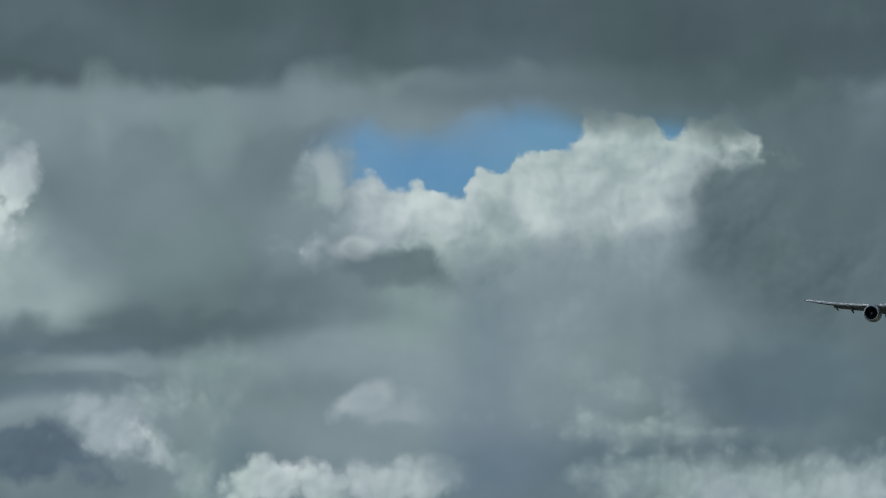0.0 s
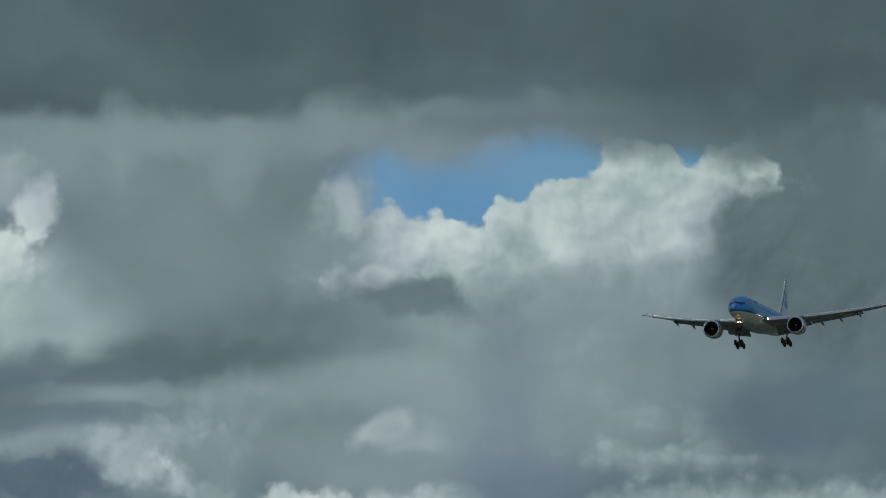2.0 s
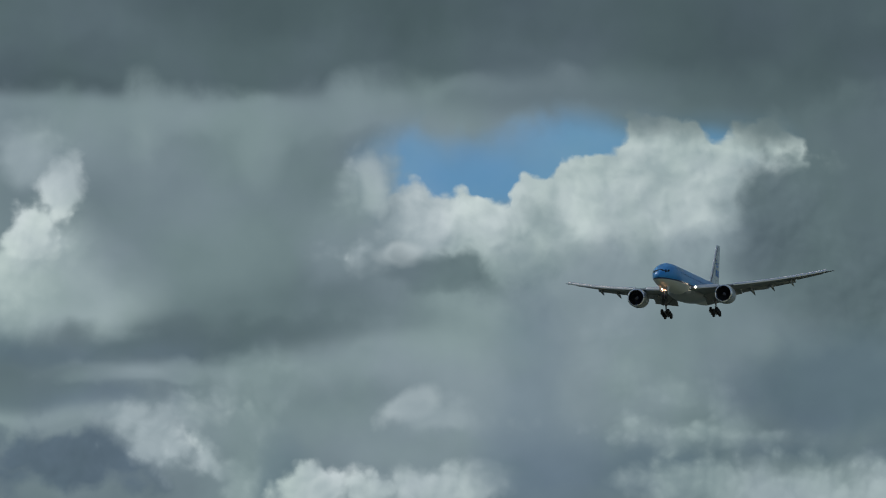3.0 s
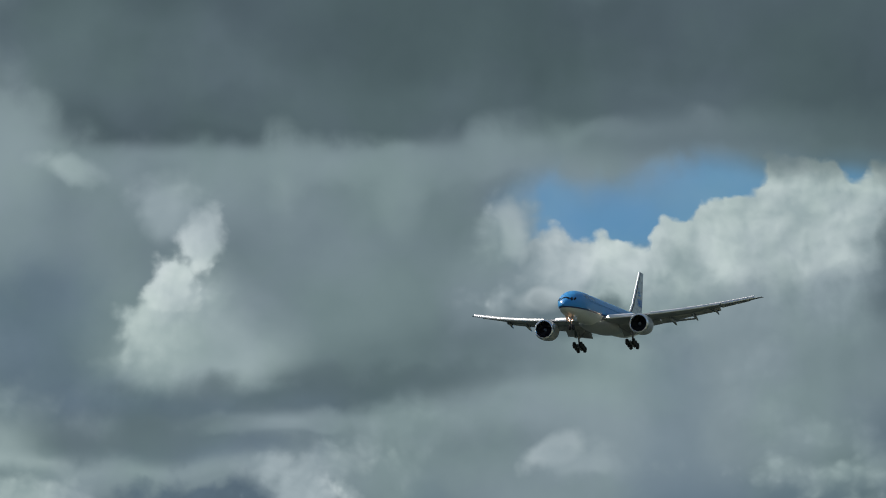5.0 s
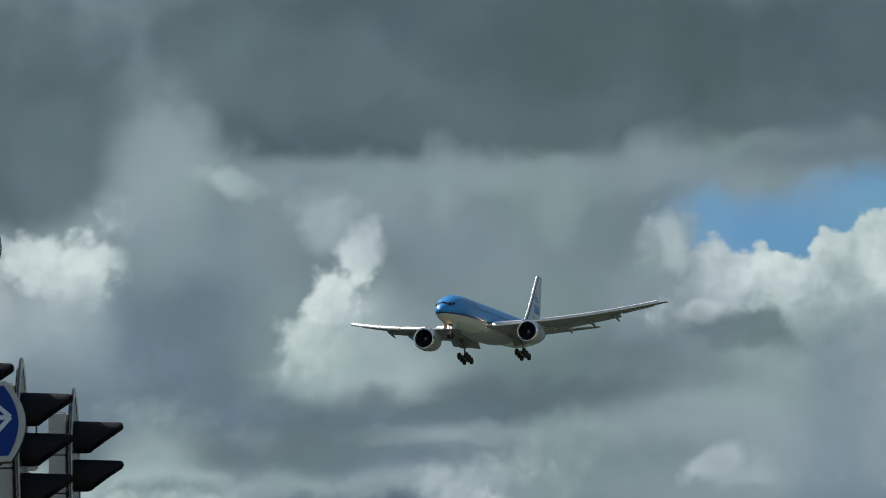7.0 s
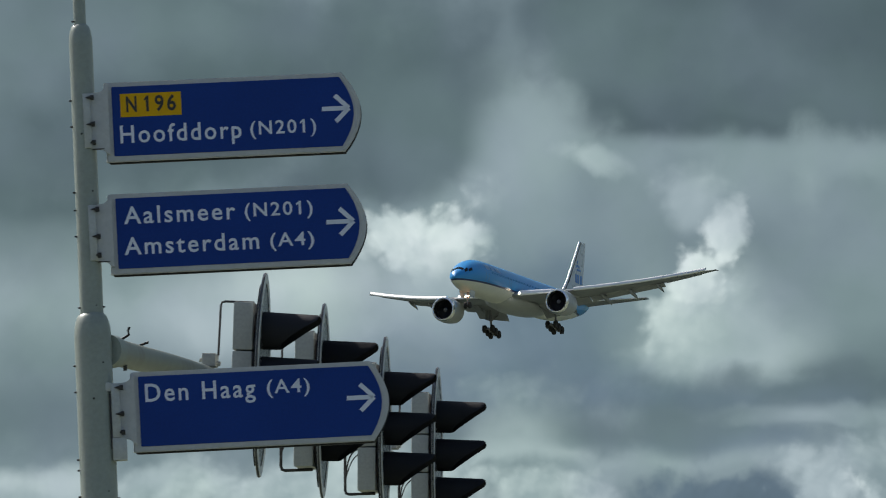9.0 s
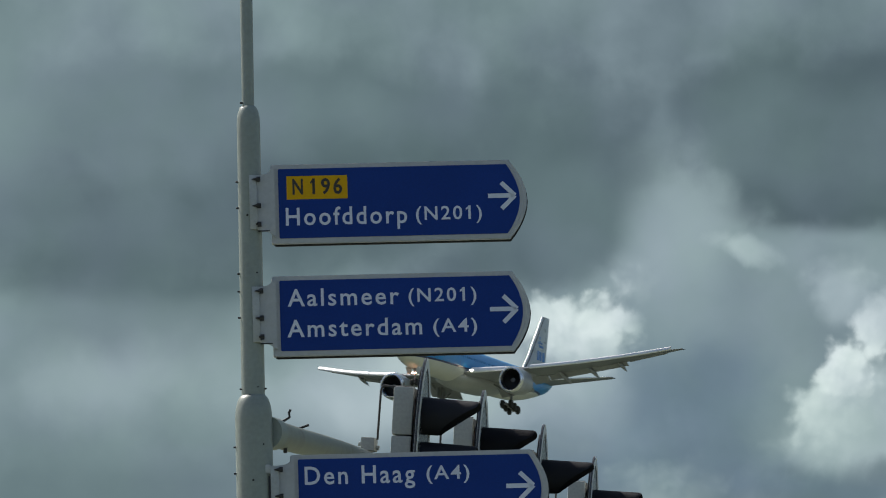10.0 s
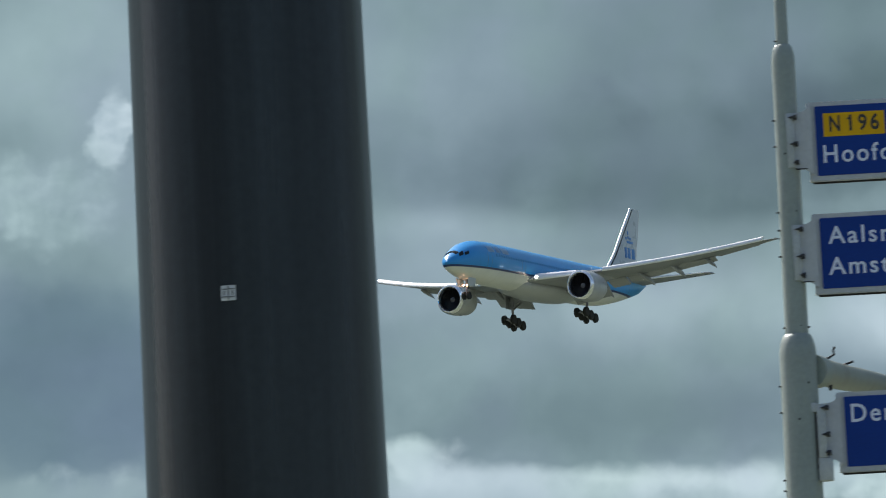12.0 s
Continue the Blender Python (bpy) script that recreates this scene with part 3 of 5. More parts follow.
cloud(-2.36, 7.69, 0.15, 0.25, -3, g(146), g(158), "soft", 0.14, 0.5)
cloud(-1.33, 7.42, 0.12, 0.24, 5, g(158), g(192), "soft", 0.07, 0.8)
cloud(-1.55, 6.59, 0.08, 0.08, -3, g(176), g(206), "soft", 0.05, 0.9)
cloud(-1.02, 6.65, 0.17, 0.05, 7, g(184), g(208), "soft", 0.05, 0.7)
cloud(-0.74, 6.44, 0.43, 0.11, -11, g(108), g(122), "soft", 0.14, 0.6)
cloud(-1.60, 6.15, 0.78, 0.18, -3, g(112), g(124), "soft", 0.17, 0.5)
cloud(-1.20, 5.71, 0.44, 0.16, 5, g(146), g(164), "soft", 0.12, 0.7)
cloud(-0.68, 5.60, 0.29, 0.29, -3, g(146), g(158), "soft", 0.21, 0.5)
cloud(-1.12, 5.21, 0.29, 0.07, 21, g(176), g(206), "soft", 0.06, 0.85)
cloud(-0.86, 5.12, 0.21, 0.05, -3, g(158), g(180), "soft", 0.06, 0.6)
cloud(-5.80, 6.88, 0.57, 0.93, -4, gb(106), gb(118), "soft", 0.31, 0.75)
cloud(-5.57, 5.67, 1.19, 0.18, -4, g(104), g(114), "soft", 0.15, 0.7)
cloud(-5.38, 8.18, 0.17, 0.09, -34, g(156), g(176), "soft", 0.07, 0.7)
cloud(-5.83, 8.60, 0.36, 0.19, -14, g(144), g(156), "soft", 0.16, 0.6)
cloud(-3.24, 8.04, 1.71, 0.12, -4, g(136), g(150), "soft", 0.12, 0.7)
cloud(-4.48, 7.68, 0.14, 0.18, -4, g(158), g(172), "soft", 0.11, 0.7)
cloud(-4.00, 6.47, 0.52, 0.39, -14, g(146), g(170), "soft", 0.25, 0.65)
cloud(-4.58, 6.38, 0.36, 0.26, -14, g(160), g(186), "soft", 0.18, 0.5)
cloud(-3.54, 5.60, 0.24, 0.03, -4, g(140), g(154), "soft", 0.04, 0.6)
cloud(-6.93, 8.45, 0.42, 0.46, -3, g(104), g(114), "soft", 0.19, 0.8)
cloud(-5.95, 8.09, 0.36, 0.68, -3, g(146), g(158), "soft", 0.31, 0.7)
cloud(-5.37, 8.20, 0.18, 0.09, -31, g(164), g(186), "soft", 0.07, 0.7)
cloud(-6.11, 9.50, 0.11, 0.44, -3, g(122), g(132), "soft", 0.14, 0.5)
cloud(-2.90, 6.92, 0.83, 0.57, -3, g(118), g(130), "soft", 0.31, 0.55)
cloud(-3.27, 6.05, 1.04, 0.10, -0, g(100), g(110), "soft", 0.10, 0.7)
cloud(-6.22, 5.65, 0.42, 0.24, -3, g(156), g(180), "soft", 0.16, 0.7)
cloud(-5.07, 5.63, 0.73, 0.18, -3, g(110), g(120), "soft", 0.16, 0.6)
cloud(-12.04, 8.57, 1.30, 0.49, -7, g(108), g(117), "soft", 0.42, 0.6)
cloud(-12.71, 7.64, 1.25, 0.23, -3, g(134), g(146), "soft", 0.26, 0.7)
cloud(-10.83, 7.40, 0.99, 0.32, 1, g(146), g(158), "soft", 0.26, 0.8)
cloud(-10.66, 6.74, 1.04, 0.29, -3, g(136), g(146), "soft", 0.26, 0.6)
cloud(-12.52, 6.12, 1.56, 0.26, -3, g(107), g(117), "soft", 0.25, 0.75)
cloud(-13.55, 5.91, 0.16, 0.12, -3, g(160), g(186), "soft", 0.09, 0.75)
cloud(-11.76, 5.53, 1.56, 0.06, -3, g(164), g(194), "soft", 0.11, 0.75)
cloud(-12.61, 9.80, 1.77, 0.26, -3, g(122), g(131), "soft", 0.26, 0.6)
cloud(-11.04, 7.56, 0.88, 0.62, -2, g(94), g(105), "soft", 0.36, 0.5)
cloud(-11.19, 9.38, 1.04, 0.57, -2, g(100), g(110), "soft", 0.31, 0.35)
cloud(-8.82, 6.85, 0.78, 0.24, -3, g(162), g(184), "soft", 0.25, 0.7)
cloud(-5.64, 7.60, 0.57, 0.31, -2, g(136), g(148), "soft", 0.26, 0.6)
cloud(-0.10, 5.40, 1.35, 0.55, -4, g(138), g(153), "soft", 0.47, 0.5)
cloud(-3.12, 6.89, 0.57, 0.62, -4, g(132), g(145), "soft", 0.31, 0.4)
cloud(-11.13, 7.10, 0.88, 0.29, 1, g(154), g(165), "soft", 0.26, 0.75)
cloud(-11.16, 9.44, 1.56, 0.47, -3, g(118), g(128), "soft", 0.36, 0.6)
cloud(-12.83, 9.55, 1.04, 0.47, -3, g(122), g(131), "soft", 0.36, 0.5)
# clouds >>


def sky_sector(u0, u1, v0, v1):
    """The sky's material between two bearings and two heights, of the clouds that reach into it."""
    global SN, SL
    m = bpy.data.materials.new("cloudy_sky")
    m.use_nodes = True
    SN, SL = m.node_tree.nodes, m.node_tree.links
    SN.remove(SN["Principled BSDF"])
    sky_uv = SN.new("ShaderNodeUVMap").outputs["UV"]
    wide = sky_noise(sky_uv, 0.55, 3)
    fine = sky_noise(sky_uv, 2.2, 6)
    drift = sky_warp(sky_uv, wide, 0.22)
    drift2 = sky_warp(drift, fine, 0.1)
    drift3 = sky_warp(drift2, sky_noise(sky_uv, 5.0, 4), 0.07)
    fluff = sky_noise(drift2, 1.5, 5, 0.44).outputs["Fac"]
    haze = sky_noise(drift, 0.8, 4, 0.45).outputs["Fac"]
    mass = sky_noise(drift2, 1.15, 3, 0.5).outputs["Fac"]
    fluff_lit = sky_noise(sky_shift(drift2, (-0.10, 0.14, 0)), 1.5, 5, 0.5).outputs["Fac"]
    puff = sky_puffs(drift3, 2.9)
    puff_lit = sky_puffs(sky_shift(drift3, (-0.045, 0.06, 0)), 2.9)
    # light and shade of the billows: the side towards the sun is the lighter
    soft_tone = sky_math("ADD", sky_math("MULTIPLY", sky_math("SUBTRACT", fluff, fluff_lit), 0.5), sky_math("MULTIPLY_ADD", haze, 1.5, -0.25), clamp=True)
    puff_tone = sky_math("ADD", sky_math("MULTIPLY", sky_math("SUBTRACT", puff_lit, puff), 1.5), sky_math("ADD", sky_math("MULTIPLY_ADD", fluff, 1.2, -1.0), sky_math("MULTIPLY", mass, 1.8)), clamp=True)
    TONES = {"soft": soft_tone, "billow": puff_tone}
    # how far the edges wander, in degrees
    EDGES = {"soft": sky_math("MULTIPLY_ADD", fluff, 0.42, -0.21),
             "billow": sky_math("ADD", sky_math("MULTIPLY_ADD", puff, 0.36, -0.137), sky_math("MULTIPLY_ADD", fluff, 0.5, -0.25))}
    PLACES = {"soft": drift, "billow": drift3}
    now = sky_mix(soft_tone, g(112), g(140))
    for u, v, ru, rv, turn, shade, light, kind, soft, cover in CLOUDS:
        more = 1 + (soft + (0.22 if kind == "soft" else 0.46)) / min(ru, rv)
        wide_u = math.hypot(ru * math.cos(radians(turn)), rv * math.sin(radians(turn))) * more + 0.22
        wide_v = math.hypot(ru * math.sin(radians(turn)), rv * math.cos(radians(turn))) * more + 0.22
        if u + wide_u < u0 or u - wide_u > u1 or v + wide_v < v0 or v - wide_v > v1:
            continue
        q = SN.new("ShaderNodeMapping")
        q.vector_type = "TEXTURE"
        SL.new(PLACES[kind], q.inputs["Vector"])
        socket_value(q, "Location", (u, v, 0))
        socket_value(q, "Rotation", (0, 0, radians(turn)))
        socket_value(q, "Scale", (ru, rv, 1))
        d = SN.new("ShaderNodeVectorMath")
        d.operation = "LENGTH"
        SL.new(q.outputs[0], d.inputs[0])
        far = sky_math("MULTIPLY_ADD", d.outputs["Value"], min(ru, rv), EDGES[kind])
        r = SN.new("ShaderNodeMapRange")
        r.interpolation_type = "SMOOTHSTEP"
        SL.new(far, r.inputs["Value"])
        socket_value(r, "From Min", min(ru, rv) + soft)
        socket_value(r, "From Max", min(ru, rv) - soft)
        socket_value(r, "To Max", cover)
        now = sky_mix(r.outputs["Result"], now, sky_mix(TONES[kind], shade, light))
    # faint drifts of colour: some cloud leans to violet, some to yellow-green
    tint = SN.new("ShaderNodeMix")
    tint.data_type, tint.blend_type = "RGBA", "MULTIPLY"
    tint.inputs["Factor"].default_value = 1.0
    SL.new(now, tint.inputs["A"])
    hue = SN.new("ShaderNodeMapRange")
    SL.new(sky_noise(sky_shift(drift, (31, 17, 0)), 0.75, 3, 0.5).outputs["Fac"], hue.inputs["Value"])
    socket_value(hue, "From Min", 0.36)
    socket_value(hue, "From Max", 0.64)
    SL.new(sky_mix(hue.outputs["Result"], (1.015, 0.992, 1.045), (0.985, 1.004, 0.99)), tint.inputs["B"])
    shine = SN.new("ShaderNodeEmission")
    SL.new(tint.outputs["Result"], shine.inputs["Color"])
    SL.new(shine.outputs[0], SN["Material Output"].inputs["Surface"])
    return m


SECTORS = (-72, -13.5, -11.5, -9.8, -8.2, -6.6, -5.2, -4, -2.8, -1.6, -0.4, 1, 2.5, 48)
BANDS = (-2, 5.0, 6.0, 7.0, 8.0, 40)


def build_sky():
    """A curved sheet from below the horizon up, which carries degrees as its map."""
    bm = bmesh.new()
    far, vs = 4600.0, sorted({*range(-2, 41, 3), *BANDS})
    us = sorted({*range(-72, 49, 3), *SECTORS})
    grid = [[bm.verts.new((far * math.sin(radians(u)) * math.cos(radians(v)), far * math.cos(radians(u)) * math.cos(radians(v)), 1.65 + far * math.sin(radians(v)))) for u in us] for v in vs]
    uv = bm.loops.layers.uv.new("degrees")
    for j in range(len(vs) - 1):
        for i in range(len(us) - 1):
            f = bm.faces.new((grid[j][i], grid[j][i + 1], grid[j + 1][i + 1], grid[j + 1][i]))
            for loop, (a, b) in zip(f.loops, ((i, j), (i + 1, j), (i + 1, j + 1), (i, j + 1))):
                loop[uv].uv = (us[a], vs[b])
            f.material_index = sum(us[i] >= e for e in SECTORS[1:-1]) * (len(BANDS) - 1) + sum(vs[j] >= e for e in BANDS[1:-1])
    ob = part("backdrop_sky", bm, [sky_sector(*a, *b) for a in zip(SECTORS, SECTORS[1:]) for b in zip(BANDS, BANDS[1:])], label="grey and white cumulus clouds with a gap of blue sky")
    tagged(ob, category="sky", kind="structure")


def build_ground():
    bm = bmesh.new()
    loft(bm, [ring((0, 0, 0), (1, 0, 0), (0, 1, 0), r, r, 48) for r in (0.5, 60, 600, 4800)], caps=False)
    bm.faces.new([v for v in bm.verts][:48])
    tagged(part("ground", bm, M_GROUND, label="flat grass verge and meadow below the open sky"), category="ground", kind="structure")


build_sky()
build_ground()


# ---- the airliner: nose at the origin, x forward, y to its left, z up ----
def foil(le, chord, thick, z, y, twist=0.0, droop=0.0, k=9):
    """A wing section's ring of points: leading edge at x = le."""
    pts = []
    for s in (1, -1):
        for i in range(k if s > 0 else k - 1):
            w = (i / (k - 1)) if s > 0 else 1 - (i + 0.5) / (k - 1)
            w = 0.5 - 0.5 * math.cos(math.pi * w)
            half = 5 * thick * (0.2969 * math.sqrt(w) - 0.126 * w - 0.3516 * w**2 + 0.2843 * w**3 - 0.1015 * w**4)
            x, h = -w * chord, s * half * chord * (1.0 if s > 0 else 0.8) + 0.02 * chord * math.sin(math.pi * w)
            a = radians(twist)
            pts.append(Vector((le + x * math.cos(a) - h * math.sin(a), y, z + h * math.cos(a) + x * math.sin(a))))
    return pts


def wing_line(y):
    """Leading edge, trailing edge and height of the wing at y metres out."""
    le = -20.0 - (y - 3.1) * 0.69
    te = -34.2 - (y - 3.1) * 0.03 if y < 9.9 else -34.4 - (y - 9.9) * 0.325
    z = -1.75 + (y - 3.1) * 0.08 + max(0, y - 3.1) ** 2 * 0.00323
    return le, te, z


FUSELAGE = smooth_table(((0.0, -0.95, 0.02, 0.02), (-0.25, -0.9, 0.48, 0.55), (-1.0, -0.8, 1.05, 1.15), (-2.4, -0.54, 1.72, 1.78), (-4.2, -0.24, 2.36, 2.35),
                         (-6.5, -0.04, 2.86, 2.8), (-9.5, 0.0, 3.08, 3.06), (-14, 0, 3.1, 3.1), (-24, 0, 3.1, 3.1), (-34, 0, 3.1, 3.1), (-42, 0.02, 3.08, 3.06),
                         (-47, 0.2, 2.93, 2.85), (-52, 0.6, 2.5, 2.4), (-56.5, 1.05, 1.95, 1.8), (-60.5, 1.45, 1.27, 1.05), (-63.0, 1.82, 0.55, 0.38), (-63.7, 1.86, 0.3, 0.12)), 90)


def hull(row, a, proud=0.0):
    """A point on the fuselage's skin at a section, a degrees up from its left side."""
    x, z, h, w = row
    top = 0.9 if 0 < a < 180 else 0.97
    return Vector((x, (max(w, 0.01) * 0.98 + proud) * math.cos(radians(a)), z - 0.2 + (max(h, 0.01) * top + proud) * math.sin(radians(a))))


def hull_at(x, a, proud=0.0):
    t = FUSELAGE[::-1]
    return hull([np.interp(x, t[:, 0], t[:, k]) for k in range(4)], a, proud)


def build_fuselage(plane):
    bm = bmesh.new()
    loft(bm, [[hull(row, 9 * i) for i in range(40)] for row in FUSELAGE])
    body = part("fuselage", bm, M_BODY, plane, "light blue upper and pale grey lower fuselage with a dark blue line")
    # cockpit windows, laid on the nose: two in front, two on each side
    for low, high, x0, x1, lean in ((54, 89, -1.35, -1.95, 0.15), (30, 52, -1.5, -2.3, 0.3), (24, 38, -2.35, -3.2, 0.25)):
        for s in (1, -1):
            bm = bmesh.new()
            rows = []
            for i in range(4):
                q = low + (high - low) * i / 3
                rows.append([hull_at(x0 + (x1 - x0) * f / 3 - lean * (i / 3), q if s > 0 else 180 - q, 0.025) for f in range(4)])
            loft(bm, rows, caps=False, closed=False)
            bmesh.ops.solidify(bm, geom=list(bm.faces), thickness=0.03)
            part("cockpit_window", bm, M_GLASS, body)
    # the airline's title, as plain pale bars on both sides of the crown
    for s in (1, -1):
        for x0, x1 in ((-7.5, -9.2), (-9.7, -11.0), (-11.5, -13.6)):
            bm = bmesh.new()
            rows = [[hull_at(x0 + (x1 - x0) * f / 3, q if s > 0 else 180 - q, 0.012) for f in range(4)] for q in (21, 28, 35, 42)]
            loft(bm, rows, caps=False, closed=False)
            bmesh.ops.solidify(bm, geom=list(bm.faces), thickness=0.012)
            part("title_bar", bm, M_TITLE, body, "pale title bar on the blue crown")
    # doors with thin dark joints
    for s in (1, -1):
        for x in (-7.0, -17.0, -41.0, -52.5):
            for a in (0.0, 1.05):
                bm = bmesh.new()
                loft(bm, [[hull_at(x - a - f * 0.05, q if s > 0 else 180 - q, 0.008) for f in (0, 1)] for q in range(-30, 22, 7)], caps=False, closed=False)
                bmesh.ops.solidify(bm, geom=list(bm.faces), thickness=0.008)
                part("door_joint", bm, M_JOINT, body)
    # the row of cabin windows
    for s in (1, -1):
        for k in range(52):
            x = -9.3 - 0.74 * k
            bm = bmesh.new()
            loft(bm, [[hull_at(x - f, q if s > 0 else 180 - q, 0.01) for f in (0, 0.14, 0.28)] for q in (9.0, 12.5, 16.0)], caps=False, closed=False)
            bmesh.ops.solidify(bm, geom=list(bm.faces), thickness=0.01)
            part("cabin_window", bm, M_CABIN, body)
    bm = bmesh.new()
    table = ((-17.5, -2.3, 0.3, 0.8), (-20, -2.45, 1.0, 2.4), (-24, -2.5, 1.35, 3.1), (-31, -2.5, 1.4, 3.2), (-36, -2.4, 1.1, 2.7), (-39.5, -2.3, 0.4, 1.2))
    loft(bm, [ring((x, 0, z), (0, 1, 0), (0, 0, 1), w, h, 28) for x, z, h, w in smooth_table(table, 20)])
    part("wing_body_fairing", bm, M_NACELLE, plane, "pale grey belly fairing between the wings")


def build_wing(plane, s):
    ys = (0.5, 3.1, 6.5, 9.9, 14, 18, 22, 26, 29.3, 30.5, 30.78)
    bm = bmesh.new()
    rings = []
    for y in ys:
        le, te, z = wing_line(y)
        c = le - te
        if y > 29.4:
            le -= 0.7 * (y - 29.4)
            c = max(0.5, le - te)
        rings.append(foil(le, c * (0.9 if 3.0 < y < 23 else 0.95), 0.108 - 0.0012 * y, z - 0.06, s * y, twist=2.0 - 0.1 * y))
    loft(bm, rings)
    wing = part("wing", bm, M_WING, plane, "grey swept wing with its flaps lowered")
    # slat: a bare-metal shell ahead of the leading edge, drooped
    for y0, y1 in ((3.6, 8.2), (11.2, 17.4), (17.5, 23.6), (23.7, 29.6)):
        bm = bmesh.new()
        rings = []
        for y in (y0, (y0 + y1) / 2, y1):
            le, te, z = wing_line(y)
            c = max(1.3, 0.135 * (le - te))
            rings.append(foil(le + 0.5 * c, c, 0.42, z - 0.25 * c + 0.16, s * y, twist=-30, k=9))
        loft(bm, rings)
        part("slat", bm, M_EDGE, wing, "bright bare-metal leading edge slat")
    # flaps in two stages
    for y0, y1, big, turn in ((3.3, 8.6, 3.9, 34), (8.7, 11.1, 2.4, 22), (11.2, 22.6, 1.7, 22)):
        bm = bmesh.new()
        rings = []
        for y in (y0, y1):
            le, te, z = wing_line(y)
            c = big * (1 - 0.25 * (y - y0) / 12)
            rings.append(foil(te + 0.95 * c, c, 0.16, z - 0.022 * (le - te) - 0.02, s * y, twist=turn, k=7))
        loft(bm, rings)
        part("flap", bm, M_WING, wing)
    bm = bmesh.new()
    rings = []
    for y in (22.9, 28.3):
        le, te, z = wing_line(y)
        rings.append(foil(te + 1.0, 0.95, 0.12, z + 0.0, s * y, twist=6, k=7))
    loft(bm, rings)
    part("aileron", bm, M_WING, wing)
    # flap track fairings
    for y, size in ((7.4, 1.25), (13.4, 1.0), (17.6, 0.9), (21.8, 0.75)):
        le, te, z = wing_line(y)
        bm = bmesh.new()
        table = ((te + 3.6 * size, z - 0.35, 0.06, 0.05), (te + 2.4 * size, z - 0.62 * size, 0.3 * size, 0.22 * size), (te + 0.6 * size, z - 0.85 * size, 0.4 * size, 0.28 * size),
                 (te - 1.0 * size, z - 1.2 * size, 0.28 * size, 0.2 * size), (te - 2.0 * size, z - 1.55 * size, 0.04, 0.04))
        loft(bm, [ring((x, s * y, zz), (0, 1, 0), (0, 0, 1), w, h, 14) for x, zz, h, w in smooth_table(table, 14)])
        part("flap_track_fairing", bm, M_WING, wing)
    # wing root landing lamp
    bm = bmesh.new()
    le, te, z = wing_line(3.9)
    bmesh.ops.create_uvsphere(bm, u_segments=12, v_segments=8, radius=0.2, matrix=Matrix.Translation((le + 1.0, s * 3.75, z - 0.02)) @ Matrix.Diagonal((0.6, 1.2, 1, 1)))
    part("landing_lamp", bm, M_LAMP, wing, "lit landing lamp in the wing root")
    # static wick at the tip
    bm = bmesh.new()
    le, te, z = wing_line(30.6)
    tube(bm, [(te + 0.9, s * 30.6, z), (te - 0.5, s * 30.75, z + 0.02)], [0.12, 0.04], 8)
    part("wing_tip_fairing", bm, M_FAN, wing)


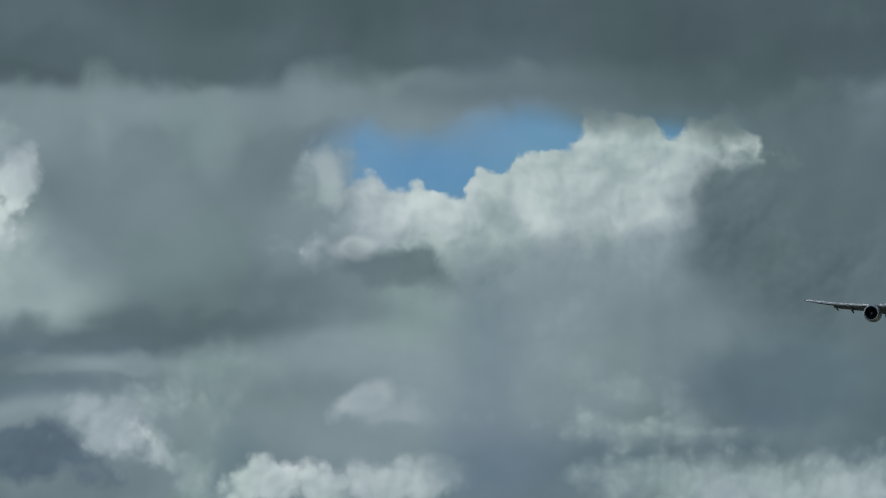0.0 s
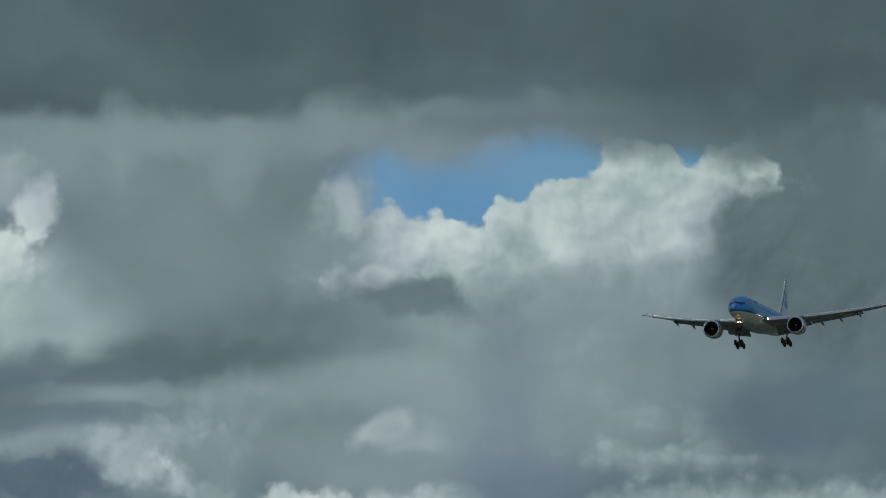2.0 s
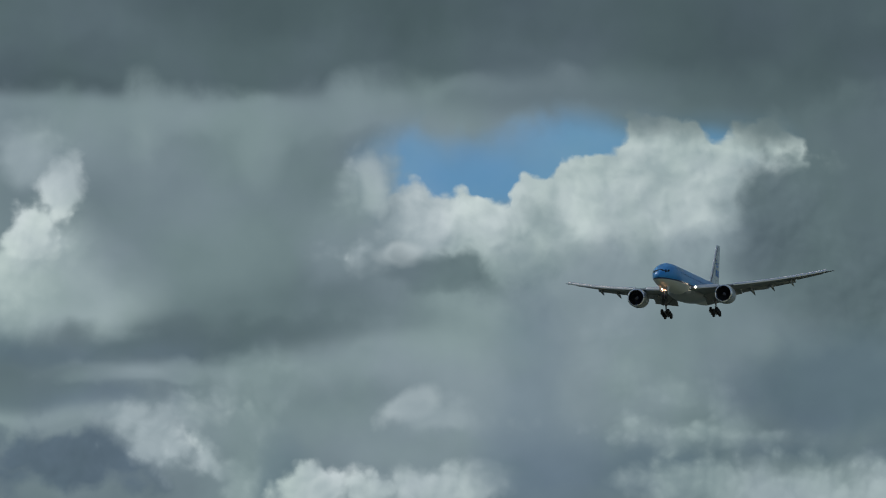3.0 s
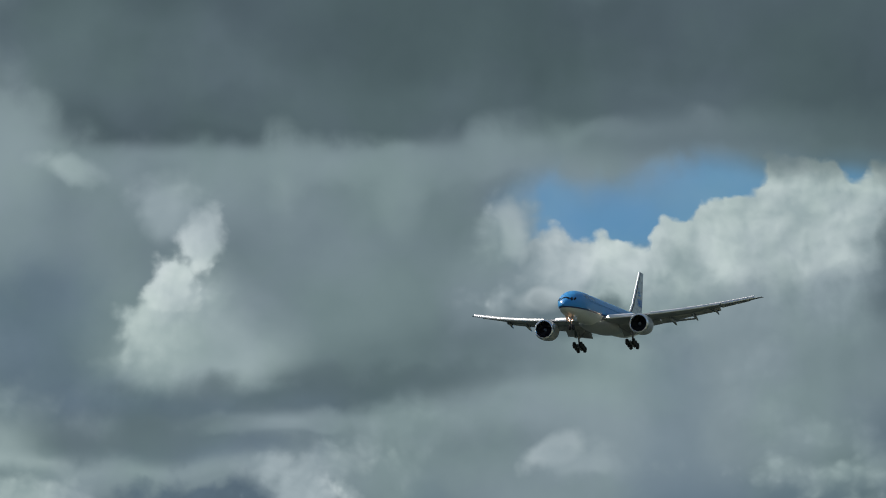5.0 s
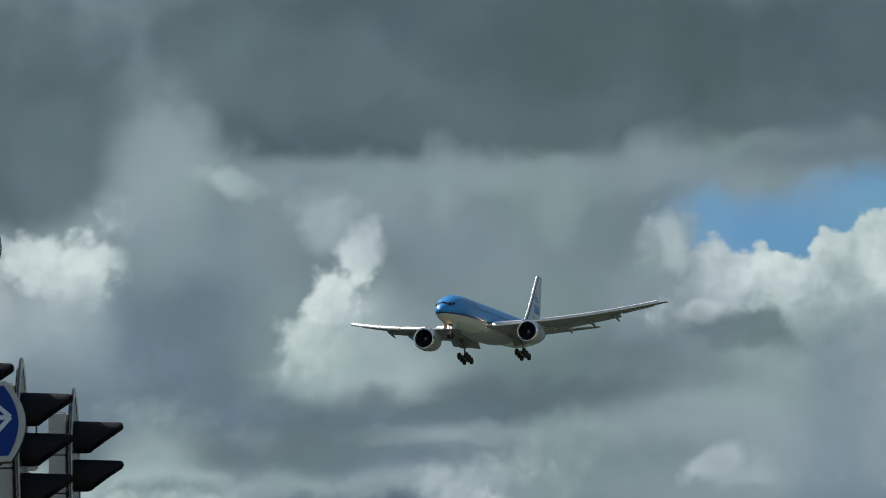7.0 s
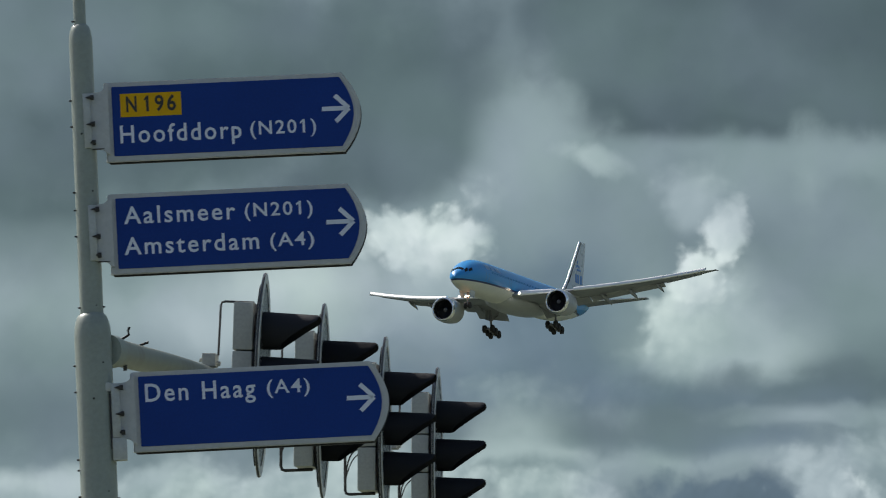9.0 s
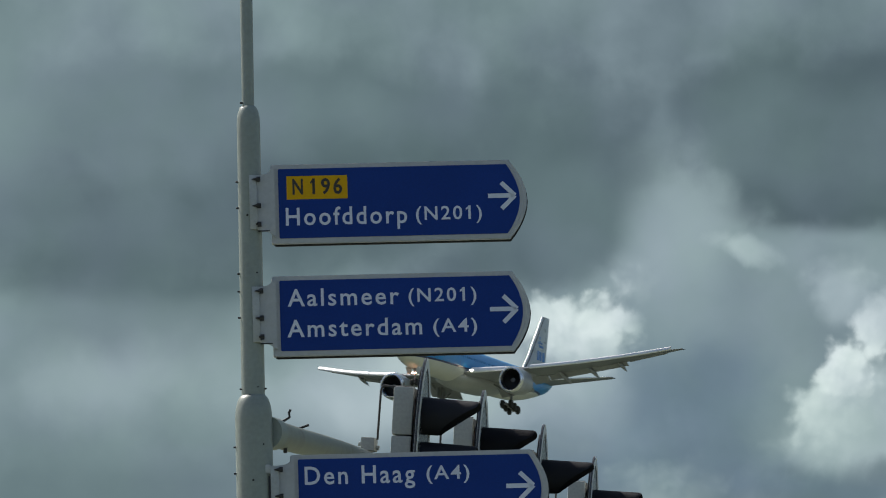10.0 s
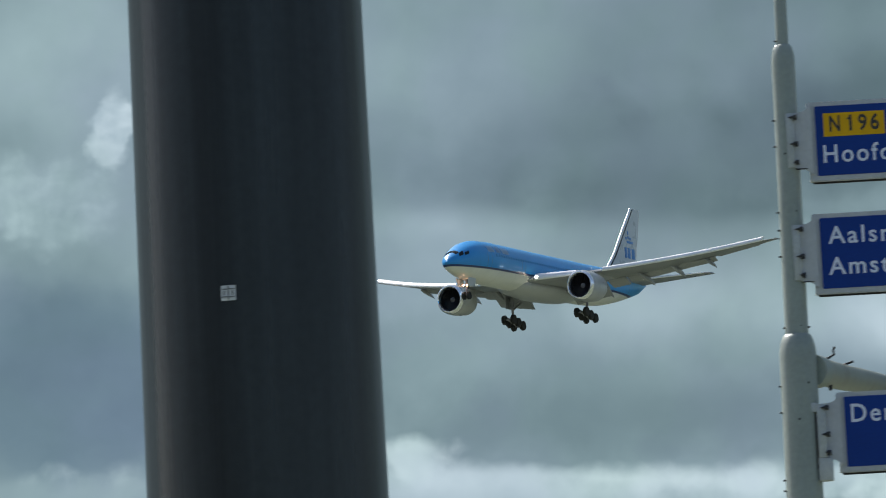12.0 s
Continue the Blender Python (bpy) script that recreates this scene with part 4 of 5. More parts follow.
def build_engine(plane, s):
    x0, y, z = -20.2, s * 9.9, -3.3
    bm = bmesh.new()
    outer = ((0.0, 1.78), (-0.12, 1.9), (-0.5, 2.02), (-1.5, 2.1), (-3.0, 2.08), (-4.4, 1.9), (-5.3, 1.66), (-5.32, 1.58), (-4.6, 1.5))
    loft(bm, [ring((x0 + a, y, z), (0, 1, 0), (0, 0, 1), r, r, 36) for a, r in smooth_table(outer, 26)], caps=False)
    engine = part("engine_nacelle", bm, M_NACELLE, plane, "pale grey engine nacelle under the wing")
    bm = bmesh.new()
    lip = ((-0.5, 2.025), (-0.14, 1.92), (0.02, 1.8), (0.0, 1.7), (-0.2, 1.6), (-0.7, 1.57))
    loft(bm, [ring((x0 + a + 0.01, y, z), (0, 1, 0), (0, 0, 1), r + 0.004, r + 0.004, 36) for a, r in smooth_table(lip, 12)], caps=False)
    part("inlet_lip", bm, M_LIP, engine, "polished metal inlet lip")
    bm = bmesh.new()
    loft(bm, [ring((x0 + a, y, z), (0, 1, 0), (0, 0, 1), r, r, 32) for a, r in ((-0.65, 1.585), (-1.3, 1.58), (-1.32, 0.05))], caps=False)
    part("inlet_duct", bm, M_FAN, engine, "dark inlet duct")
    bm = bmesh.new()
    for i in range(22):
        a = 2 * math.pi * i / 22
        u, v = Vector((0, math.cos(a), math.sin(a))), Vector((0, -math.sin(a), math.cos(a)))
        c = Vector((x0 - 1.15, y, z))
        q = [bm.verts.new(c + u * r + v * w + Vector((dx, 0, 0))) for r, w, dx in ((0.4, -0.06, 0.1), (1.0, -0.02, 0.12), (1.55, 0.1, 0.08), (1.55, 0.3, -0.1), (1.0, 0.24, -0.08), (0.4, 0.1, -0.1))]
        bm.faces.new(q)
    part("fan", bm, M_FAN, engine, "dark metal fan blades")
    bm = bmesh.new()
    loft(bm, [ring((x0 + a, y, z), (0, 1, 0), (0, 0, 1), r, r, 20) for a, r in ((-0.7, 0.02), (-0.8, 0.14), (-1.0, 0.26), (-1.25, 0.36))])
    part("spinner", bm, M_GEAR, engine)
    bm = bmesh.new()
    core = ((-4.2, 1.3), (-5.4, 1.15), (-6.6, 0.85), (-6.62, 0.62), (-6.4, 0.5), (-7.4, 0.28), (-7.9, 0.05))
    loft(bm, [ring((x0 + a, y, z), (0, 1, 0), (0, 0, 1), r, r, 28) for a, r in core])
    part("exhaust_core", bm, M_EXHAUST, engine, "dark metal exhaust cone")
    bm = bmesh.new()
    le, te, zw = wing_line(9.9)
    rings = []
    for x, lo, hi, w in ((x0 - 1.2, z + 1.9, z + 2.08, 0.08), (x0 - 3.2, z + 1.8, zw + 0.0, 0.24), (x0 - 6.0, z + 1.2, zw + 0.1, 0.3), (x0 - 9.4, zw - 0.7, zw - 0.1, 0.2), (x0 - 11, zw - 0.45, zw - 0.25, 0.06)):
        rings.append([Vector((x, y - w, lo)), Vector((x, y + w, lo)), Vector((x, y + w, hi)), Vector((x, y - w, hi))])
    loft(bm, rings)
    part("pylon", bm, M_NACELLE, engine)


def build_tail(plane):
    bm = bmesh.new()
    rings = []
    for z, le, te, t in ((1.6, -47.5, -60.1, 0.05), (3.2, -51.4, -60.4, 0.06), (5.0, -53.6, -61.0, 0.06), (8.5, -56.6, -61.9, 0.06), (12.0, -59.6, -62.75, 0.06), (12.3, -60.0, -62.8, 0.04)):
        rings.append([Vector((p.x, p.z - 0.02 * (le - te) * math.sin(math.pi * (le - p.x) / (le - te)), z)) for p in foil(le, le - te, t, 0.0, 0.0)])
    loft(bm, rings)
    fin = part("fin", bm, M_WHITE, plane, "white swept tail fin with small blue marks")
    bm = bmesh.new()
    loft(bm, [ring((x, 0, z), (1, 0, 0), (0, 1, 0), 0.32, 0.18, 16) for x, z in ((-51.25, 3.1), (-53.45, 5.0), (-59.85, 12.25))])
    part("fin_leading_edge", bm, M_EDGE, fin, "bright bare-metal leading edge")
    bm = bmesh.new()
    loft(bm, [ring((x - 0.52, 0, z), (1, 0, 0), (0, 1, 0), 0.13, w, 12) for x, z, w in ((-51.2, 3.1, 0.27), (-53.4, 5.0, 0.235), (-59.8, 12.2, 0.15))])
    part("edge_seam", bm, M_FAN, fin, "dark seam behind the leading edge")
    # marks on both faces: a crown-like group of dots over three upright bars
    for s in (1, -1):
        for a, b, w, h in ((-57.0, 5.2, 0.75, 1.5), (-58.15, 5.2, 0.75, 1.5), (-59.5, 5.2, 1.05, 1.5), (-57.9, 7.35, 2.0, 0.35), (-57.5, 7.85, 0.4, 0.4), (-58.2, 7.95, 0.45, 0.45), (-58.9, 7.85, 0.4, 0.4), (-58.2, 8.6, 0.3, 0.5)):
            bm = bmesh.new()
            x, z = a - w / 2 + 0.2, b + h / 2 - 0.3
            le, te = np.interp(z, (5.0, 12.0), (-53.6, -59.6)), np.interp(z, (5.0, 12.0), (-61.0, -62.75))
            f = (le - x) / (le - te)
            skin = 0.3 * (le - te) * (0.2969 * math.sqrt(f) - 0.126 * f - 0.3516 * f**2 + 0.2843 * f**3 - 0.1015 * f**4) * (1 if s > 0 else 0.8)
            block(bm, (x, s * (skin + 0.01), z), (w, 0.09, h), 0.02)
            part("tail_mark", bm, M_CREST, fin)
    for s in (1, -1):
        bm = bmesh.new()
        loft(bm, [foil(le, c, 0.1, z, s * y, twist=-1) for y, le, c, z in ((0.4, -52.4, 8.2, 0.95), (2.0, -53.6, 7.2, 1.1), (6.5, -57.3, 4.9, 1.6), (10.6, -60.6, 2.9, 2.05), (11.1, -61.2, 2.2, 2.1))])
        stab = part("tailplane", bm, M_WING, plane, "grey swept tailplane")
        bm = bmesh.new()
        loft(bm, [ring((x, s * y, z), (1, 0, 0), (0, 0, 1), 0.14, 0.1, 8) for y, x, z in ((2.4, -53.85, 1.16), (10.6, -60.55, 2.06))])
        part("leading_edge", bm, M_EDGE, stab, "bright bare-metal leading edge")


def wheel(bm, c, r, w):
    prof = ((-0.5, 0.55), (-0.5, 0.86), (-0.36, 0.98), (0, 1.0), (0.36, 0.98), (0.5, 0.86), (0.5, 0.55))
    loft(bm, [ring((c[0], c[1] + a * w, c[2]), (1, 0, 0), (0, 0, 1), b * r, b * r, 20) for a, b in prof])


def build_gear(plane):
    for s in (1, -1):
        top, hub = Vector((-31.6, s * 5.9, -2.2)), Vector((-31.3, s * 5.55, -6.1))
        bm = bmesh.new()
        tube(bm, [top, top.lerp(hub, 0.5), top.lerp(hub, 0.52), hub], [0.26, 0.26, 0.18, 0.18])
        gear = part("main_landing_gear", bm, M_GEAR, plane, "lowered six-wheel main landing gear")
        bm = bmesh.new()
        tube(bm, [(-33.6, s * 4.2, -2.3), top.lerp(hub, 0.55)], 0.12, 10)
        part("drag_brace", bm, M_GEAR, gear)
        bm = bmesh.new()
        tube(bm, [(-30.2, s * 3.2, -2.5), top.lerp(hub, 0.5)], 0.12, 10)
        part("side_brace", bm, M_GEAR, gear)
        tilt = radians(13)
        fore = Vector((math.cos(tilt), 0, math.sin(tilt)))
        bm = bmesh.new()
        tube(bm, [hub + fore * 1.75, hub - fore * 1.75], [0.2, 0.2], 10)
        for k in (-1, 0, 1):
            c = hub + fore * (1.45 * k)
            tube(bm, [c + Vector((0, -0.9, 0)), c + Vector((0, 0.9, 0))], 0.1, 8)
        part("bogie_beam", bm, M_GEAR, gear)
        for k in (-1, 0, 1):
            for j in (-1, 1):
                bm = bmesh.new()
                wheel(bm, hub + fore * (1.45 * k) + Vector((0, 0.7 * j, 0)), 0.67, 0.5)
                part("wheel", bm, M_TYRE, gear)
        bm = bmesh.new()
        block(bm, (-31.9, s * 6.5, -3.2), (1.9, 0.1, 1.7), 0.04)
        part("leg_door", bm, M_WING, gear)
    bm = bmesh.new()
    top, hub = Vector((-5.9, 0, -2.4)), Vector((-5.6, 0, -5.15))
    tube(bm, [top, top.lerp(hub, 0.55), top.lerp(hub, 0.57), hub], [0.18, 0.18, 0.12, 0.12])
    gear = part("nose_landing_gear", bm, M_GEAR, plane, "lowered twin-wheel nose landing gear with a lit lamp")
    bm = bmesh.new()
    tube(bm, [(-8.3, 0, -2.9), top.lerp(hub, 0.6)], 0.09, 8)
    part("drag_brace", bm, M_GEAR, gear)
    for j in (-1, 1):
        bm = bmesh.new()
        wheel(bm, hub + Vector((0, 0.36 * j, 0)), 0.54, 0.38)
        part("wheel", bm, M_TYRE, gear)
        bm = bmesh.new()
        block(bm, (0, 0, 0), (2.2, 0.07, 1.15), 0.03, pose(-5.6, j * 0.85, -3.35, j * -12, 0, 0))
        part("bay_door", bm, M_WHITE, gear)
        bm = bmesh.new()
        bmesh.ops.create_uvsphere(bm, u_segments=10, v_segments=8, radius=0.13, matrix=Matrix.Translation((-5.3, j * 0.27, -3.75)))
        part("taxi_lamp", bm, M_LAMP_WARM, gear, "lit warm lamp")


def build_airliner():
    plane = thing("airliner", Matrix(), "wide-body airliner, light blue and pale grey, landing gear lowered", "airplane")
    build_fuselage(plane)
    for s in (1, -1):
        build_wing(plane, s)
        build_engine(plane, s)
    build_tail(plane)
    build_gear(plane)
    return plane


airliner = build_airliner()


# ---- the signal mast with its arm: x to the right along the signs, y away, z up ----
MAST = pose(-5.139, 28.742, 0, 0, 0, 11)
# the arm's middle line and its radius
ARM_WAY = (((-5.075, 28.78, 5.045), 0.066), ((-5.10, 29.6, 5.10), 0.064), ((-5.13, 30.6, 5.175), 0.06), ((-5.145, 32.1, 5.262), 0.054),
           ((-5.075, 33.8, 5.285), 0.05), ((-5.0, 35.9, 5.315), 0.045), ((-4.92, 38.0, 5.32), 0.04))


def mast_axis(z):
    """How far the leaning shaft strays along the signs at a height."""
    return 0.008 * (z - 6.5)


def build_mast():
    mast = thing("signal_mast", MAST, "light grey stepped steel signal mast with a horizontal arm", "mast")

    def shaft(name, z0, z1, r, shoulder=0.0, r_top=0.0, label=""):
        bm = bmesh.new()
        prof = [(z0, r), (z1 - shoulder, r)]
        if shoulder:
            # a rounded dome drawn in to the next shaft
            prof += [(z1 - shoulder * (1 - math.sin(q)), r_top + (r - r_top) * math.cos(q)) for q in (radians(11 * i) for i in range(1, 9))]
        loft(bm, [ring((mast_axis(z), 0, z), (1, 0, 0), (0, 1, 0), q, q, 40) for z, q in prof])
        return part(name, bm, M_MAST, mast, label)

    shaft("lower_shaft", 0.0, 5.222, 0.0875, 0.115, 0.05)
    shaft("middle_shaft", 5.2, 6.606, 0.0555, 0.09, 0.028)
    shaft("top_shaft", 6.58, 8.9, 0.0295, 0.02, 0.02)
    bm = bmesh.new()
    block(bm, (mast_axis(0), 0, 0.02), (0.42, 0.42, 0.04), 0.006)
    part("base_plate", bm, M_MAST, mast)
    # bolt ends that stick out of the shafts' sides
    for z, r, s in ((6.24, 0.0555, -1), (6.115, 0.0555, -1), (5.80, 0.0555, -1), (5.715, 0.0555, -1), (5.59, 0.0555, -1), (5.25, 0.053, -1), (5.25, 0.053, 1),
                    (4.975, 0.0875, -1), (4.85, 0.0875, -1), (4.53, 0.0875, -1), (4.48, 0.0875, -1), (4.355, 0.0875, -1), (4.34, 0.0875, 1), (6.62, 0.029, -1)):
        bm = bmesh.new()
        x = mast_axis(z)
        tube(bm, [(x + s * (r - 0.012), -0.012, z - 0.001), (x + s * (r + 0.007), -0.014, z), (x + s * (r + 0.011), -0.014, z)], [0.0045, 0.0045, 0.003], 8)
        part("clamp_bolt", bm, M_STEEL_SHADE, mast)
    for x, z, q in ((-0.017, 6.075, 0.006), (0.022, 5.80, 0.005), (-0.022, 4.81, 0.006), (0.031, 4.98, 0.005), (0.012, 5.255, 0.004), (0.028, 4.37, 0.004), (-0.028, 5.215, 0.007)):
        bm = bmesh.new()
        y = -math.sqrt(max(0, (0.0555 if z > 5.21 else 0.0875) ** 2 - (x - mast_axis(z)) ** 2))
        bmesh.ops.create_icosphere(bm, subdivisions=1, radius=q, matrix=Matrix.Translation((x, y, z)))
        part("rivet", bm, M_STEEL_SHADE, mast)
    # the arm goes away from the road side, bends gently and tapers
    to_mast = MAST.inverted()
    way = smooth_table([(*(to_mast @ Vector(p)), r) for p, r in ARM_WAY], 30)
    bm = bmesh.new()
    tube(bm, [q[:3] for q in way], [float(q[3]) for q in way], 20)
    part("arm", bm, M_ARM, mast, "light grey tapered arm reaching away from the mast")
    bm = bmesh.new()
    a = Vector(way[0][:3])
    tube(bm, [a + Vector((-0.02, -0.01, 0)), a + Vector((0.012, 0.06, 0))], [0.078, 0.078], 20)
    part("arm_collar", bm, M_MAST, mast)
    # bent wire hooks on top of the arm and a drain stub below it
    a, b = Vector(way[1][:3]), Vector(way[3][:3])
    bm = bmesh.new()
    tube(bm, [a + Vector((-0.03, -0.02, 0.055)), a + Vector((0.02, -0.02, 0.07)), a + Vector((0.045, -0.02, 0.085)), a + Vector((0.042, -0.02, 0.105)), a + Vector((0.05, -0.02, 0.122))], 0.006, 8)
    part("arm_hook", bm, M_STEEL_SHADE, mast)
    bm = bmesh.new()
    tube(bm, [b + Vector((-0.03, -0.03, 0.05)), b + Vector((0.02, -0.03, 0.064)), b + Vector((0.05, -0.03, 0.074))], 0.006, 8)
    part("arm_hook", bm, M_STEEL_SHADE, mast)
    bm = bmesh.new()
    tube(bm, [a + Vector((0.02, -0.01, -0.05)), a + Vector((0.02, -0.01, -0.085))], [0.01, 0.009], 8)
    part("drain_stub", bm, M_STEEL_SHADE, mast)
    return mast


build_mast()


# ---- three direction signs on the mast ----
def sign_outline(x0, x1, tip, z0, z1, r):
    """Square on the left with small round corners, a shallow arc on the right."""
    pts = []
    for cx, cz, a0 in ((x0 + r, z0 + r, 180),):
        pts += [(cx + r * math.cos(radians(a0 + q)), cz + r * math.sin(radians(a0 + q))) for q in (0, 30, 60, 90)]
    mid, half = (z0 + z1) / 2, (z1 - z0) / 2
    for i in range(13):
        w = -1 + 2 * i / 12
        pts.append((x1 + (tip - x1) * (1 - abs(w) ** 1.9), mid + half * w))
    pts += [(x0 + r + r * math.cos(radians(q)), z1 - r + r * math.sin(radians(q))) for q in (90, 120, 150, 180)]
    return pts


def build_sign(label, x0, x1, tip, z0, z1, arrow, lines, tag=None):
    sign = thing("direction_sign", MAST, label, "road sign", "direction signs on the mast")
    y = -0.03
    bm = bmesh.new()
    slab(bm, sign_outline(x0, x1, tip, z0, z1, 0.012), y, y + 0.028, 0.004)
    plate = part("plate", bm, M_PLATE, sign, "pale grey plate with a raised edge", smooth=False)
    bm = bmesh.new()
    slab(bm, sign_outline(x0 + 0.036, x1 - 0.012, tip - 0.034, z0 + 0.026, z1 - 0.022, 0.006), y - 0.003, y + 0.004)
    face = part("face", bm, M_BLUE, sign, "dark blue reflective face", smooth=False)
    # shade put in as a dark edge, just proud below and at the rounded end
    bm = bmesh.new()
    slab(bm, sign_outline(x0 + 0.01, x1 + 0.004, tip + 0.005, z0 - 0.008, z1 - 0.004, 0.012), y + 0.0285, y + 0.04)
    part("shade_edge", bm, M_STEEL_SHADE, plate, "dark edge behind the plate, standing in for its shade", smooth=False)
    # rolled rim on the rounded end
    bm = bmesh.new()
    out = sign_outline(x0, x1, tip, z0, z1, 0.012)
    tube(bm, [(x - 0.014, y + 0.013, (z - (z0 + z1) / 2) * 0.965 + (z0 + z1) / 2) for x, z in out[4:-4]], 0.0145, 8)
    part("rim", bm, M_PLATE, plate)
    bm = bmesh.new()
    block(bm, ((x0 + x1) / 2, y + 0.04, z0 + 0.012), (x1 - x0, 0.05, 0.016), 0.004)
    part("stiffener", bm, M_BAND, plate)
    bm = bmesh.new()
    block(bm, ((x0 + x1) / 2, y + 0.04, z1 - 0.012), (x1 - x0, 0.05, 0.016), 0.004)
    part("stiffener", bm, M_BAND, plate)
    for text, x, z, w, h in lines:
        lettering("letter", text, w, h, (x, y - 0.003, z), M_TEXT, face, bold=0.012)
    if tag:
        words, xa, za, wa, ha, zt, ht = tag
        bm = bmesh.new()
        block(bm, (xa + wa / 2, y - 0.0035, za + ha / 2), (wa, 0.003, ha), 0.001)
        panel = part("road_number_panel", bm, M_YELLOW, sign, "yellow road number panel", smooth=False)
        for text, xt, wt in words:
            lettering("letter", text, wt, ht, (xt, y - 0.005, zt), M_BLACK, panel, depth=0.001, bold=0.022, spread=1.25)
    ax, az, size = arrow[0] - 0.004, arrow[1], arrow[2] * 0.94
    bm = bmesh.new()
    t = 0.021
    for p, q in (((ax - size, az), (ax - 0.012, az)), ((ax - 0.5 * size, az + 0.49 * size), (ax, az)), ((ax - 0.5 * size, az - 0.49 * size), (ax, az))):
        p, q = Vector((p[0], 0, p[1])), Vector((q[0], 0, q[1]))
        d = (q - p).normalized()
        nrm = Vector((-d.z, 0, d.x)) * (t / 2)
        slab(bm, [((p + nrm).x, (p + nrm).z), ((p - nrm).x, (p - nrm).z), ((q - nrm).x, (q - nrm).z), ((q + nrm).x, (q + nrm).z)], y - 0.0055, y - 0.003)
    part("arrow", bm, M_TEXT, face, smooth=False)
    # bracket: a channel strip before the shaft, a notched web to the plate, three bolts
    sx0, sx1, zb, zt = (0.060, 0.100, 4.622, 4.878) if z1 < 5.2 else (-0.005, 0.030, z0 + 0.068, z1 - 0.052)
    front = -0.066 if z1 > 5.2 else -0.072
    bm = bmesh.new()
    block(bm, ((sx0 + sx1) / 2, front + 0.012, (zb + zt) / 2), (sx1 - sx0, 0.024, zt - zb), 0.003)
    bracket = part("bracket", bm, M_BAND, sign, "pale grey channel bracket clamped to the mast")
    bm = bmesh.new()
    web = [(sx1 - 0.006, zb - 0.002), (x0 - 0.022, zb - 0.006), (x0 - 0.008, zb - 0.012), (x0 + 0.004, zb - 0.03), (x0 + 0.02, zb - 0.034),
           (x0 + 0.02, zt + 0.032), (x0 + 0.004, zt + 0.028), (x0 - 0.008, zt + 0.012), (x0 - 0.022, zt + 0.004), (sx1 - 0.006, zt)]
    slab(bm, web, -0.052, -0.034, 0.002)
    part("web_plate", bm, M_PLATE, bracket, smooth=False)
    for f in (0.08, 0.57, 0.91):
        z = zb + (zt - zb) * (1 - f)
        bm = bmesh.new()
        long = 0.02 if f < 0.8 else 0.006
        tube(bm, [(sx1 - 0.002 - long, front - 0.006, z), (sx1, front - 0.008, z)], [0.002, 0.008], 10)
        tube(bm, [(sx1, front - 0.008, z - 0.001), (sx1 + 0.018, front - 0.008, z - 0.001)], [0.0125, 0.0125], 6)
        part("bolt", bm, M_STEEL_SHADE, bracket)
    if z1 < 5.2:
        bm = bmesh.new()
        block(bm, (0.090, front + 0.03, 4.568), (0.068, 0.06, 0.108), 0.006)
        part("clamp_foot", bm, M_BAND, bracket)
        bm = bmesh.new()
        block(bm, (0.043, front + 0.03, 4.862), (0.04, 0.06, 0.045), 0.008)
        part("clamp_ear", bm, M_BAND, bracket)
        # dark strip added for the shade in the gap beside the channel
        bm = bmesh.new()
        block(bm, (0.0545, front + 0.02, 4.70), (0.009, 0.03, 0.26), 0.001)
        part("gap_shade", bm, M_STEEL_SHADE, bracket)
    else:
        bm = bmesh.new()
        block(bm, (sx1 + 0.03, -0.045, zb - 0.006), (0.055, 0.02, 0.004), 0.001)
        part("web_lip", bm, M_STEEL_SHADE, bracket)
    return sign


build_sign("blue direction sign with white lettering and yellow road number", 0.097, 1.228, 1.312, 5.936, 6.316, (1.259, 6.143, 0.136),
           [("Hoofddorp", 0.165, 6.024, 0.575, 0.083), ("(N201)", 0.782, 6.036, 0.313, 0.063)], ((("N", 0.200, 0.05), ("196", 0.294, 0.142)), 0.172, 6.147, 0.289, 0.112, 6.172, 0.072))
build_sign("blue direction sign with two lines of white lettering", 0.090, 1.228, 1.310, 5.398, 5.782, (1.252, 5.600, 0.137),
           [("Aalsmeer", 0.163, 5.637, 0.527, 0.081), ("(N201)", 0.735, 5.645, 0.322, 0.063), ("Amsterdam", 0.158, 5.490, 0.637, 0.081), ("(A4)", 0.848, 5.497, 0.208, 0.063)])
build_sign("blue direction sign with one line of white lettering", 0.155, 1.290, 1.370, 4.551, 4.930, (1.303, 4.758, 0.137),
           [("Den Haag", 0.221, 4.788, 0.52, 0.084), ("(A4)", 0.795, 4.799, 0.203, 0.063)])


